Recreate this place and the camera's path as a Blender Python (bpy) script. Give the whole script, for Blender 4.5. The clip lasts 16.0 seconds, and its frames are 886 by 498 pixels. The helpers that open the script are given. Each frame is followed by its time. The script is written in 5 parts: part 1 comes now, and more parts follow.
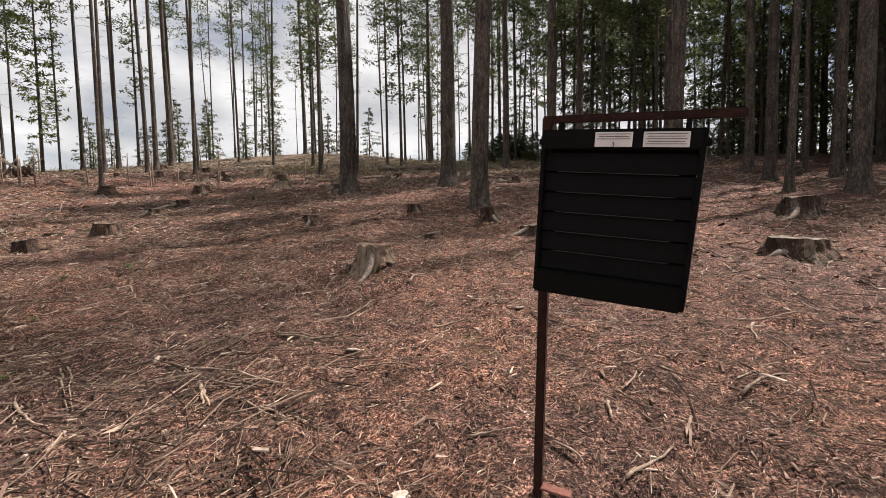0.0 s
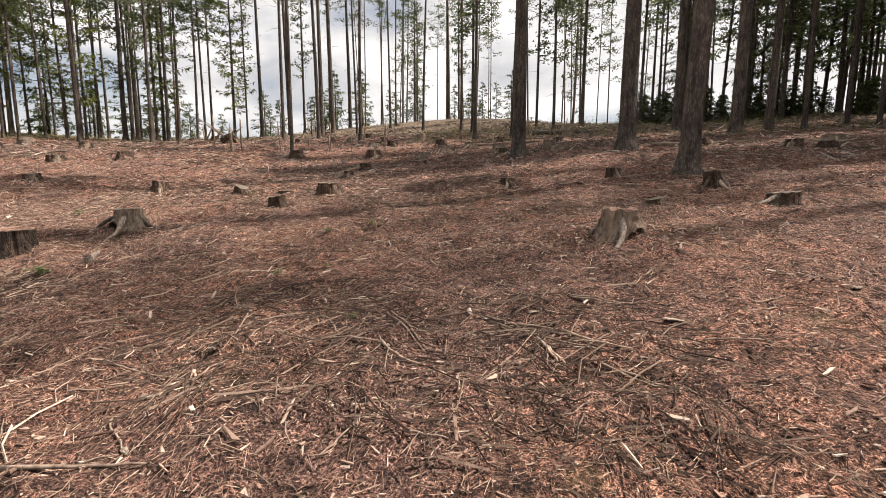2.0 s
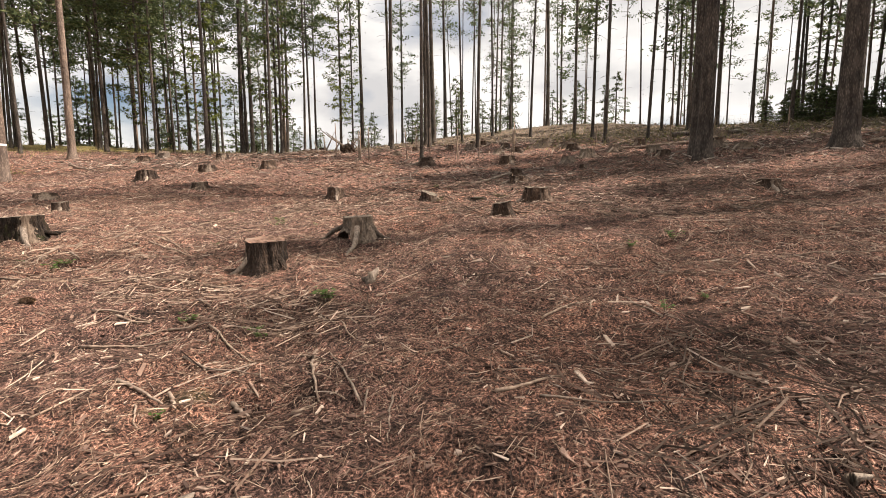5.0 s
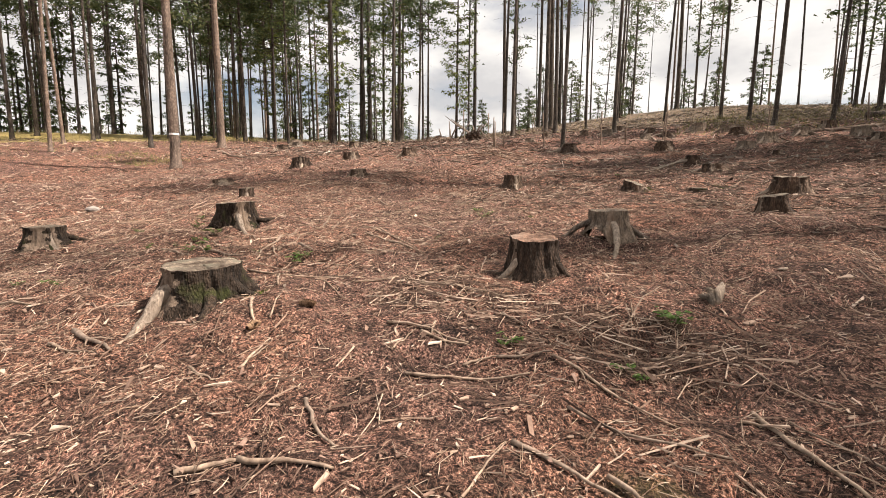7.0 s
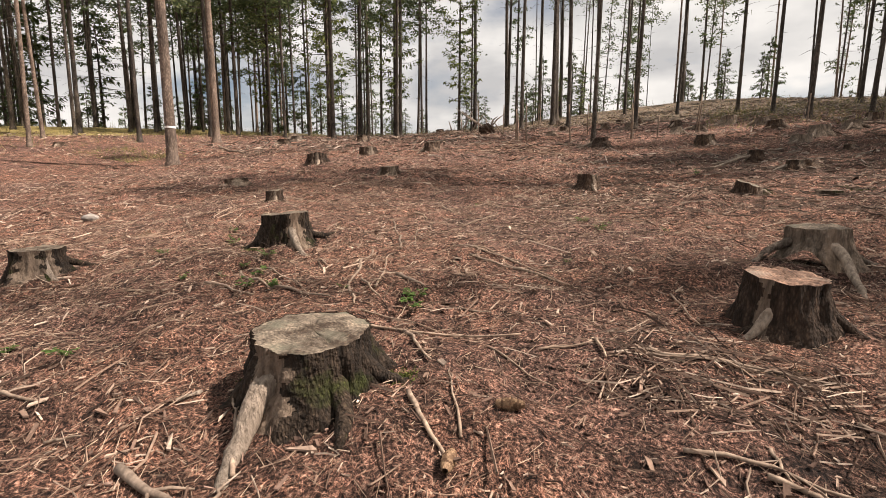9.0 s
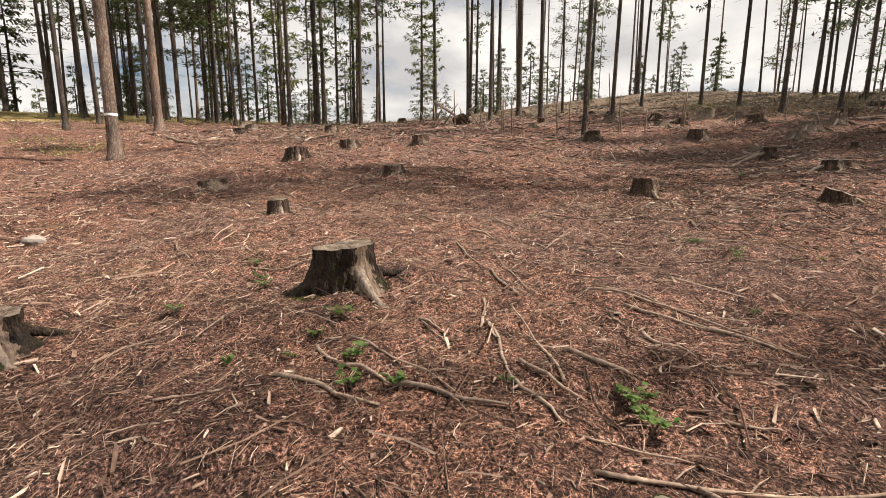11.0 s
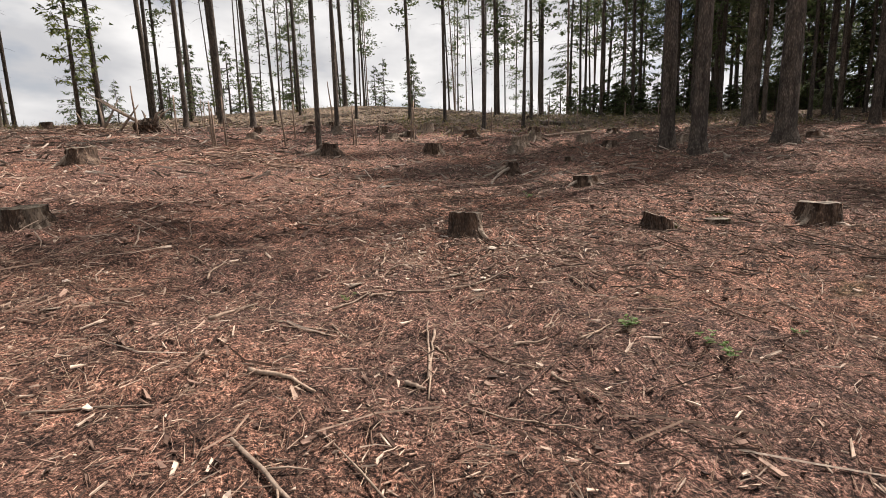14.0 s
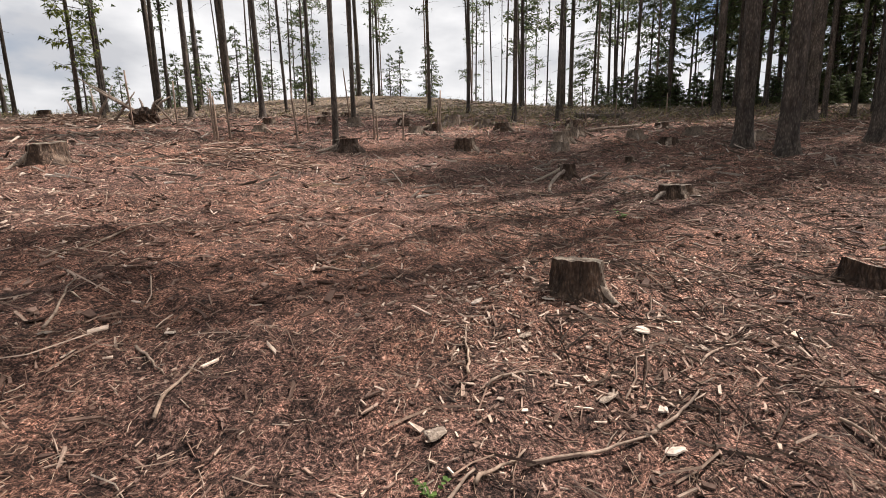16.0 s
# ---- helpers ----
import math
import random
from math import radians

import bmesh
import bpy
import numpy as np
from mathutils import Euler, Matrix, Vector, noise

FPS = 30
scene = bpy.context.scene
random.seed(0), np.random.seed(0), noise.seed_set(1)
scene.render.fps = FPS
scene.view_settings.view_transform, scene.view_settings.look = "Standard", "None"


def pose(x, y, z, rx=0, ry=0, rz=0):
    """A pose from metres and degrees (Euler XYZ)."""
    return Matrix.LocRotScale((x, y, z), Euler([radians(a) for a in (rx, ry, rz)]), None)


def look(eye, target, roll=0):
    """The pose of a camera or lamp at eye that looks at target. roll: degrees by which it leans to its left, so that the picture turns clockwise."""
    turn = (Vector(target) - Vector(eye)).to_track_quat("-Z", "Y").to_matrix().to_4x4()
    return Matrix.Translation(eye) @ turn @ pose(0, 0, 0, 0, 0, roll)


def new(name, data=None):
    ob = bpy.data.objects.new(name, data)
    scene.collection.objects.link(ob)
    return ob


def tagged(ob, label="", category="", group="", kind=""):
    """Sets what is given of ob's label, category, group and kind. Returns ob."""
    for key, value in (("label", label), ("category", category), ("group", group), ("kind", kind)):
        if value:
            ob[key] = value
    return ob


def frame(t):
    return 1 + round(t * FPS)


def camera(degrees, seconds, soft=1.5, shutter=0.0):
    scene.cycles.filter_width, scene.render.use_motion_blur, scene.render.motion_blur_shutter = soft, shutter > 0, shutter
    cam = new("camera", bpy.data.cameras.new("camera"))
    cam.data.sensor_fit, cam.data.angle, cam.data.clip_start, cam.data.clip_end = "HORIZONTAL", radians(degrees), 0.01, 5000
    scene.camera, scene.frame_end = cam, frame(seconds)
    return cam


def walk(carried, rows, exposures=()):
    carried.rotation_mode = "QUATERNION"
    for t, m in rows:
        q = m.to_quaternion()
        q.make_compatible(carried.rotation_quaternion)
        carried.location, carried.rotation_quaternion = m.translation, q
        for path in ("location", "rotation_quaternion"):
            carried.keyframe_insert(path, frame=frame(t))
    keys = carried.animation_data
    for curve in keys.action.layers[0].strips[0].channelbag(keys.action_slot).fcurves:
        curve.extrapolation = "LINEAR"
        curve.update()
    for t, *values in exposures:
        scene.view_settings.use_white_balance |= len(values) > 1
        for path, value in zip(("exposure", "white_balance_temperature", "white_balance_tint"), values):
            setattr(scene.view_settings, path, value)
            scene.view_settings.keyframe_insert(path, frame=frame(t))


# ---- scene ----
cam = camera(87.3, 16.0, soft=0.9)
PATH = [
    (0, (7.671, 3.757, 0.929), (7.732, 5.752, 0.799), -0.9),
    (0.5, (7.413, 3.731, 0.887), (7.373, 5.72, 0.682), -0.7),
    (1, (7.026, 3.736, 0.891), (6.859, 5.713, 0.644), -0.4),
    (1.5, (6.632, 3.734, 0.885), (6.338, 5.694, 0.614), -0.2),
    (2, (6.216, 3.749, 0.885), (5.754, 5.676, 0.616), 0.1),
    (2.5, (5.773, 3.847, 0.911), (5.088, 5.705, 0.63), 0.5),
    (3, (5.264, 3.761, 0.894), (4.428, 5.559, 0.628), 0.8),
    (3.2, (5.095, 3.737, 0.893), (4.228, 5.521, 0.638), 0.8),
    (5.3, (2.85, 4.359, 0.771), (2.106, 6.202, 0.547), -0.3),
    (5.5, (2.61, 4.347, 0.761), (1.824, 6.172, 0.533), -0.3),
    (6, (2.116, 4.357, 0.753), (1.184, 6.111, 0.518), 0.1),
    (6.5, (1.652, 4.399, 0.798), (0.605, 6.082, 0.532), 0.4),
    (7, (1.158, 4.349, 0.789), (0.068, 6.004, 0.517), 0.4),
    (7.5, (0.707, 4.483, 0.817), (-0.404, 6.122, 0.534), 0.4),
    (8, (0.203, 4.537, 0.833), (-0.889, 6.186, 0.538), 0.3),
    (8.5, (-0.272, 4.634, 0.85), (-1.342, 6.299, 0.561), 0.3),
    (9, (-0.719, 4.784, 0.899), (-1.759, 6.467, 0.603), 0.2),
    (9.2, (-0.939, 4.819, 0.895), (-1.962, 6.512, 0.598), 0.1),
    (11.3, (-2.817, 5.389, 1.16), (-3.56, 7.212, 0.807), 0.1),
    (11.5, (-2.971, 5.525, 1.164), (-3.63, 7.38, 0.814), -0.1),
    (12, (-3.26, 5.872, 1.169), (-3.734, 7.783, 0.82), -0.4),
    (12.5, (-3.506, 6.32, 1.248), (-3.782, 8.267, 0.884), -0.8),
    (13, (-3.806, 6.768, 1.269), (-3.857, 8.741, 0.944), -1.0),
    (13.5, (-3.841, 7.249, 1.341), (-3.696, 9.22, 1.038), -1.4),
    (14, (-3.906, 7.787, 1.417), (-3.597, 9.738, 1.1), -1.7),
    (14.5, (-3.957, 8.353, 1.492), (-3.547, 10.285, 1.181), -1.7),
    (15, (-3.985, 8.839, 1.562), (-3.516, 10.757, 1.247), -1.6),
    (15.5, (-4.152, 9.329, 1.636), (-3.693, 11.249, 1.313), -1.5),
    (16, (-4.243, 9.778, 1.67), (-3.974, 11.729, 1.318), -1.1),
]
walk(cam, [(t, look(eye, target, roll)) for t, eye, target, roll in PATH],
     [(0.0, 0.96, 6450, 12), (1.5, 1.18, 6550, 12), (3.0, 1.14, 6750, 12), (6.5, 1.24, 6850, 12), (9.0, 0.93, 6850, 12), (12.5, 1.10, 6900, 12), (14.0, 0.98, 6550, 12), (16.0, 1.02, 6400, 12)])

# ---- world, sun, exposure ----
SUN_AZ, SUN_EL = 62.0, 53.0     # degrees from +y towards +x, and above the horizon
world = bpy.data.worlds.new("sky")
scene.world = world
world.use_nodes = True
wn, wl = world.node_tree.nodes, world.node_tree.links
wn.clear()
w_out = wn.new("ShaderNodeOutputWorld")
w_bg = wn.new("ShaderNodeBackground")
w_sky = wn.new("ShaderNodeTexSky")
w_sky.sky_type, w_sky.sun_disc = "NISHITA", False
w_sky.sun_elevation, w_sky.sun_rotation = radians(SUN_EL), radians(SUN_AZ)
w_co = wn.new("ShaderNodeTexCoord")
w_map = wn.new("ShaderNodeMapping")
w_map.inputs["Scale"].default_value = (1.0, 1.0, 2.2)
w_cl = wn.new("ShaderNodeTexNoise")
w_cl.inputs["Scale"].default_value, w_cl.inputs["Detail"].default_value = 2.3, 6.0
w_cl.inputs["Roughness"].default_value = 0.55
w_ramp = wn.new("ShaderNodeValToRGB")
w_ramp.color_ramp.elements[0].position, w_ramp.color_ramp.elements[1].position = 0.30, 0.47
w_shade = wn.new("ShaderNodeTexNoise")
w_shade.inputs["Scale"].default_value, w_shade.inputs["Detail"].default_value = 4.0, 5.0
w_cram = wn.new("ShaderNodeValToRGB")
w_cram.color_ramp.elements[0].position, w_cram.color_ramp.elements[0].color = 0.35, (7.0, 7.1, 7.3, 1)
w_cram.color_ramp.elements[1].position, w_cram.color_ramp.elements[1].color = 0.6, (11.5, 11.4, 11.2, 1)
w_mix = wn.new("ShaderNodeMix")
w_mix.data_type = "RGBA"
wl.new(w_co.outputs["Generated"], w_map.inputs["Vector"])
wl.new(w_map.outputs["Vector"], w_cl.inputs["Vector"])
wl.new(w_map.outputs["Vector"], w_shade.inputs["Vector"])
wl.new(w_cl.outputs["Fac"], w_ramp.inputs["Fac"])
wl.new(w_shade.outputs["Fac"], w_cram.inputs["Fac"])
wl.new(w_ramp.outputs["Color"], w_mix.inputs["Factor"])
wl.new(w_sky.outputs["Color"], w_mix.inputs["A"])
wl.new(w_cram.outputs["Color"], w_mix.inputs["B"])
wl.new(w_mix.outputs["Result"], w_bg.inputs["Color"])
w_bg.inputs["Strength"].default_value = 0.044
wl.new(w_bg.outputs["Background"], w_out.inputs["Surface"])

sun = new("sun", bpy.data.lights.new("sun", "SUN"))
sun.data.energy, sun.data.angle, sun.data.color = 5.0, radians(1.2), (1.0, 0.895, 0.80)
az, el = radians(SUN_AZ), radians(SUN_EL)
sun_way = Vector((math.sin(az) * math.cos(el), math.cos(az) * math.cos(el), math.sin(el)))
sun.matrix_world = look(tuple(sun_way * 60), (0, 0, 0))


# ---- materials ----
def material(name, rough=0.9):
    m = bpy.data.materials.new(name)
    m.use_nodes = True
    b = m.node_tree.nodes["Principled BSDF"]
    b.inputs["Roughness"].default_value = rough
    b.inputs["Specular IOR Level"].default_value = 0.25
    return m, m.node_tree.nodes, m.node_tree.links, b


def ramp(nodes, stops):
    r = nodes.new("ShaderNodeValToRGB")
    e = r.color_ramp.elements
    while len(e) < len(stops):
        e.new(0.5)
    for k, (p, col) in enumerate(stops):
        e[k].position, e[k].color = p, (*col, 1)
    return r


def noise_tex(nodes, links, scale, detail=6.0, rough=0.6, stretch=None, kind="Object"):
    t = nodes.new("ShaderNodeTexNoise")
    t.inputs["Scale"].default_value, t.inputs["Detail"].default_value = scale, detail
    t.inputs["Roughness"].default_value = rough
    c = nodes.new("ShaderNodeTexCoord")
    if stretch:
        mp = nodes.new("ShaderNodeMapping")
        mp.inputs["Scale"].default_value = stretch
        links.new(c.outputs[kind], mp.inputs["Vector"])
        links.new(mp.outputs["Vector"], t.inputs["Vector"])
    else:
        links.new(c.outputs[kind], t.inputs["Vector"])
    return t


def mixc(nodes, links, fac, a, b, blend="MIX"):
    m = nodes.new("ShaderNodeMix")
    m.data_type, m.blend_type = "RGBA", blend
    for sock, v in ((m.inputs["Factor"], fac), (m.inputs["A"], a), (m.inputs["B"], b)):
        if isinstance(v, (int, float)):
            sock.default_value = v
        elif isinstance(v, tuple):
            sock.default_value = (*v, 1)
        else:
            links.new(v, sock)
    return m.outputs["Result"]


def bump(nodes, links, b, height, strength, dist):
    n = nodes.new("ShaderNodeBump")
    n.inputs["Strength"].default_value, n.inputs["Distance"].default_value = strength, dist
    links.new(height, n.inputs["Height"])
    links.new(n.outputs["Normal"], b.inputs["Normal"])


def forest_floor():
    m, n, l, b = material("needle_litter", 0.95)
    fine = noise_tex(n, l, 55.0, 8.0, 0.75)
    mid = noise_tex(n, l, 9.0, 8.0, 0.75)
    big = noise_tex(n, l, 0.45, 5.0, 0.6)
    r1 = ramp(n, [(0.41, (0.014, 0.008, 0.007)), (0.48, (0.118, 0.066, 0.052)), (0.56, (0.27, 0.168, 0.134)), (0.65, (0.46, 0.345, 0.285))])
    l.new(fine.outputs["Fac"], r1.inputs["Fac"])
    r2 = ramp(n, [(0.36, (0.34, 0.33, 0.33)), (0.50, (1.0, 0.98, 0.96)), (0.64, (1.5, 1.44, 1.40))])
    l.new(mid.outputs["Fac"], r2.inputs["Fac"])
    c1 = mixc(n, l, 1.0, r1.outputs["Color"], r2.outputs["Color"], "MULTIPLY")
    r3 = ramp(n, [(0.40, (0.86, 0.84, 0.86)), (0.58, (1.12, 1.01, 0.93))])
    l.new(big.outputs["Fac"], r3.inputs["Fac"])
    c2 = mixc(n, l, 1.0, c1, r3.outputs["Color"], "MULTIPLY")
    clod = noise_tex(n, l, 3.4, 9.0, 0.82)
    r5 = ramp(n, [(0.37, (0.30, 0.30, 0.30)), (0.49, (1.0, 1.0, 1.0)), (0.62, (1.5, 1.46, 1.43))])
    l.new(clod.outputs["Fac"], r5.inputs["Fac"])
    c2 = mixc(n, l, 1.0, c2, r5.outputs["Color"], "MULTIPLY")
    gr = noise_tex(n, l, 0.9, 4.0, 0.6)
    r4 = ramp(n, [(0.66, (0, 0, 0)), (0.74, (0.55, 0.55, 0.55))])
    l.new(gr.outputs["Fac"], r4.inputs["Fac"])
    c3 = mixc(n, l, r4.outputs["Color"], c2, (0.10, 0.10, 0.035))
    # fine fallen needles: short streaks lying in several directions
    wob = noise_tex(n, l, 5.0, 3.0, 0.5)
    streaks = None
    for turn in (0.2, 1.0, 1.75, 2.6):
        tex = n.new("ShaderNodeTexNoise")
        tex.inputs["Scale"].default_value, tex.inputs["Detail"].default_value = 1.0, 2.0
        mp = n.new("ShaderNodeMapping")
        mp.vector_type = "TEXTURE"
        mp.inputs["Rotation"].default_value = (0, 0, turn)
        mp.inputs["Scale"].default_value = (0.085, 0.006, 0.05)
        tc = n.new("ShaderNodeTexCoord")
        mv = n.new("ShaderNodeVectorMath")
        mv.operation = "MULTIPLY_ADD"
        mv.inputs[1].default_value = (0.16, 0.16, 0.0)
        l.new(wob.outputs["Color"], mv.inputs[0])
        l.new(tc.outputs["Object"], mv.inputs[2])
        l.new(mv.outputs["Vector"], mp.inputs["Vector"])
        l.new(mp.outputs["Vector"], tex.inputs["Vector"])
        if streaks is None:
            streaks = tex.outputs["Fac"]
        else:
            top = n.new("ShaderNodeMath")
            top.operation = "MAXIMUM"
            l.new(streaks, top.inputs[0])
            l.new(tex.outputs["Fac"], top.inputs[1])
            streaks = top.outputs[0]
    r6 = ramp(n, [(0.53, (0.26, 0.25, 0.25)), (0.61, (1.0, 0.98, 0.96)), (0.72, (1.85, 1.80, 1.76))])
    l.new(streaks, r6.inputs["Fac"])
    col = mixc(n, l, 1.0, c3, r6.outputs["Color"], "MULTIPLY")
    place = n.new("ShaderNodeTexCoord")
    xyz = n.new("ShaderNodeSeparateXYZ")
    l.new(place.outputs["Object"], xyz.inputs["Vector"])
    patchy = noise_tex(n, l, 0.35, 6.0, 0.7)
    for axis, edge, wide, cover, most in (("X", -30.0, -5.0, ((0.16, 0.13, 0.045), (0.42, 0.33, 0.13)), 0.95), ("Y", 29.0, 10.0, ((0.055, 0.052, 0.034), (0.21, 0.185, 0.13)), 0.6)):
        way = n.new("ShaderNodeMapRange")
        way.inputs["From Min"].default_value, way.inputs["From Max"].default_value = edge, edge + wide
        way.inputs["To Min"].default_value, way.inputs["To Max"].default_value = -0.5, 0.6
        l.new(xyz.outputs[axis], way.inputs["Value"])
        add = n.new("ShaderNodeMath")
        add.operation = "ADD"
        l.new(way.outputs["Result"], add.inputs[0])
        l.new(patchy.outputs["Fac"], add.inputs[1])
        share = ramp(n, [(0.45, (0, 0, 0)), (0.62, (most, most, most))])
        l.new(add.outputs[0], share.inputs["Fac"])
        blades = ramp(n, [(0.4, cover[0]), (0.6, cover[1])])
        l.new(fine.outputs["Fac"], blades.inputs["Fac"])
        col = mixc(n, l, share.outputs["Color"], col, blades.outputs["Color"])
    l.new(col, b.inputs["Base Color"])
    hsum = n.new("ShaderNodeMath")
    hsum.operation = "ADD"
    l.new(fine.outputs["Fac"], hsum.inputs[0])
    l.new(streaks, hsum.inputs[1])
    bump(n, l, b, hsum.outputs[0], 1.0, 0.03)
    return m


def bark(name, dark, lightc, grain=14.0, depth=0.03, blotch=None, plates=1.0):
    m, n, l, b = material(name, 0.9)
    t = noise_tex(n, l, grain, 7.0, 0.65, (1.0, 1.0, 0.22))
    big = noise_tex(n, l, 1.6, 4.0, 0.55)
    r = ramp(n, [(0.32, dark), (0.68, lightc)])
    l.new(t.outputs["Fac"], r.inputs["Fac"])
    r2 = ramp(n, [(0.35, (0.7, 0.7, 0.7)), (0.65, (1.15, 1.12, 1.08))])
    l.new(big.outputs["Fac"], r2.inputs["Fac"])
    col = mixc(n, l, 1.0, r.outputs["Color"], r2.outputs["Color"], "MULTIPLY")
    if blotch:
        k = noise_tex(n, l, 5.0, 5.0, 0.65)
        r3 = ramp(n, [(0.55, (0, 0, 0)), (0.66, (0.8, 0.8, 0.8))])
        l.new(k.outputs["Fac"], r3.inputs["Fac"])
        col = mixc(n, l, r3.outputs["Color"], col, blotch)
    info = n.new("ShaderNodeObjectInfo")
    rr = ramp(n, [(0.0, (0.8, 0.8, 0.8)), (1.0, (1.2, 1.17, 1.12))])
    l.new(info.outputs["Random"], rr.inputs["Fac"])
    col = mixc(n, l, 1.0, col, rr.outputs["Color"], "MULTIPLY")
    crk = n.new("ShaderNodeTexVoronoi")
    crk.inputs["Scale"].default_value = grain * 3.5
    mp = n.new("ShaderNodeMapping")
    mp.inputs["Scale"].default_value = (1.0, 1.0, 0.3)
    co = n.new("ShaderNodeTexCoord")
    l.new(co.outputs["Object"], mp.inputs["Vector"])
    l.new(mp.outputs["Vector"], crk.inputs["Vector"])
    plate = ramp(n, [(0.08, (1 + 0.25 * plates, 1 + 0.22 * plates, 1 + 0.18 * plates)), (0.55, (1 - 0.45 * plates, 1 - 0.47 * plates, 1 - 0.48 * plates))])
    l.new(crk.outputs["Distance"], plate.inputs["Fac"])
    col = mixc(n, l, 1.0, col, plate.outputs["Color"], "MULTIPLY")
    l.new(col, b.inputs["Base Color"])
    both = n.new("ShaderNodeMath")
    both.operation = "ADD"
    l.new(t.outputs["Fac"], both.inputs[0])
    soft = n.new("ShaderNodeMath")
    soft.operation = "MULTIPLY"
    soft.inputs[1].default_value = 0.35 * min(1.0, plates * plates)
    l.new(crk.outputs["Distance"], soft.inputs[0])
    l.new(soft.outputs[0], both.inputs[1])
    bump(n, l, b, both.outputs[0], 1.0, depth)
    return m


def islands(name, stops, rough=0.85, grain=30.0, blend=0.35):
    """Scattered pieces: a colour for each piece, with grain on it."""
    m, n, l, b = material(name, rough)
    g = n.new("ShaderNodeNewGeometry")
    r = ramp(n, stops)
    l.new(g.outputs["Random Per Island"], r.inputs["Fac"])
    t = noise_tex(n, l, grain, 5.0, 0.6)
    r2 = ramp(n, [(0.3, (1 - blend,) * 3), (0.7, (1 + blend,) * 3)])
    l.new(t.outputs["Fac"], r2.inputs["Fac"])
    l.new(mixc(n, l, 1.0, r.outputs["Color"], r2.outputs["Color"], "MULTIPLY"), b.inputs["Base Color"])
    bump(n, l, b, t.outputs["Fac"], 0.5, 0.01)
    return m


def cut_wood(name="weathered_cut_wood", ring=((0.12, 0.102, 0.084), (0.18, 0.152, 0.125)), film=(0.10, 0.098, 0.074)):
    """Weathered sawn face with growth rings round the object's own middle."""
    m, n, l, b = material(name, 0.85)
    co = n.new("ShaderNodeTexCoord")
    w = n.new("ShaderNodeTexWave")
    w.wave_type, w.rings_direction = "RINGS", "Z"
    w.inputs["Scale"].default_value, w.inputs["Distortion"].default_value = 16.0, 6.0
    w.inputs["Detail"].default_value = 3.0
    l.new(co.outputs["Object"], w.inputs["Vector"])
    r = ramp(n, [(0.0, ring[0]), (1.0, ring[1])])
    l.new(w.outputs["Color"], r.inputs["Fac"])
    t = noise_tex(n, l, 6.0, 7.0, 0.65)
    r2 = ramp(n, [(0.38, (0.30, 0.25, 0.22)), (0.5, (0.9, 0.87, 0.83)), (0.60, (1.6, 1.52, 1.42))])
    l.new(t.outputs["Fac"], r2.inputs["Fac"])
    col = mixc(n, l, 1.0, r.outputs["Color"], r2.outputs["Color"], "MULTIPLY")
    fib = noise_tex(n, l, 60.0, 6.0, 0.7)
    rf = ramp(n, [(0.36, (0.45, 0.43, 0.41)), (0.52, (1.0, 1.0, 1.0)), (0.66, (1.5, 1.46, 1.4))])
    l.new(fib.outputs["Fac"], rf.inputs["Fac"])
    col = mixc(n, l, 1.0, col, rf.outputs["Color"], "MULTIPLY")
    mo = noise_tex(n, l, 5.0, 6.0, 0.65)
    r3 = ramp(n, [(0.48, (0, 0, 0)), (0.62, (0.75, 0.75, 0.75))])
    l.new(mo.outputs["Fac"], r3.inputs["Fac"])
    col = mixc(n, l, r3.outputs["Color"], col, film)
    l.new(col, b.inputs["Base Color"])
    bump(n, l, b, t.outputs["Fac"], 0.7, 0.012)
    return m


def plain(name, a, c, rough=0.7, scale=20.0, metal=0.0):
    m, n, l, b = material(name, rough)
    t = noise_tex(n, l, scale, 6.0, 0.6)
    r = ramp(n, [(0.3, a), (0.7, c)])
    l.new(t.outputs["Fac"], r.inputs["Fac"])
    l.new(r.outputs["Color"], b.inputs["Base Color"])
    b.inputs["Metallic"].default_value = metal
    bump(n, l, b, t.outputs["Fac"], 0.3, 0.004)
    return m


FLOOR = forest_floor()
BARK = bark("spruce_bark", (0.036, 0.032, 0.029), (0.19, 0.168, 0.152), 9.0, 0.06)
BARK_PINE = bark("pale_pine_bark", (0.14, 0.11, 0.093), (0.37, 0.30, 0.26), 10.0, 0.02)
BARK_STUMP = bark("stump_bark", (0.009, 0.007, 0.0055), (0.13, 0.092, 0.07), 22.0, 0.035)
BARK_MOSSY = bark("mossy_stump_bark", (0.007, 0.0055, 0.0045), (0.085, 0.063, 0.048), 22.0, 0.035, (0.05, 0.062, 0.016))
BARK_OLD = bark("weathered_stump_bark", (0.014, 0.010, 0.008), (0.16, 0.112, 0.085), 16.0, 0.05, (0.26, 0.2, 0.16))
WHITE_WOOD = plain("bleached_wood", (0.22, 0.175, 0.145), (0.58, 0.49, 0.41), 0.8, 26.0)
BARE_WOOD = bark("bare_root_wood", (0.13, 0.105, 0.086), (0.42, 0.355, 0.30), 34.0, 0.03, None, 0.1)
STRIPPED = bark("stripped_stump_wood", (0.075, 0.055, 0.042), (0.30, 0.235, 0.187), 26.0, 0.03, None, 0.15)
GREY_WOOD = bark("grey_root_wood", (0.065, 0.053, 0.043), (0.34, 0.28, 0.232), 26.0, 0.06, None, 0.5)
CUT = cut_wood()
CUT_FRESH = cut_wood("pinkish_cut_wood", ((0.16, 0.10, 0.075), (0.27, 0.18, 0.14)), (0.26, 0.21, 0.17))
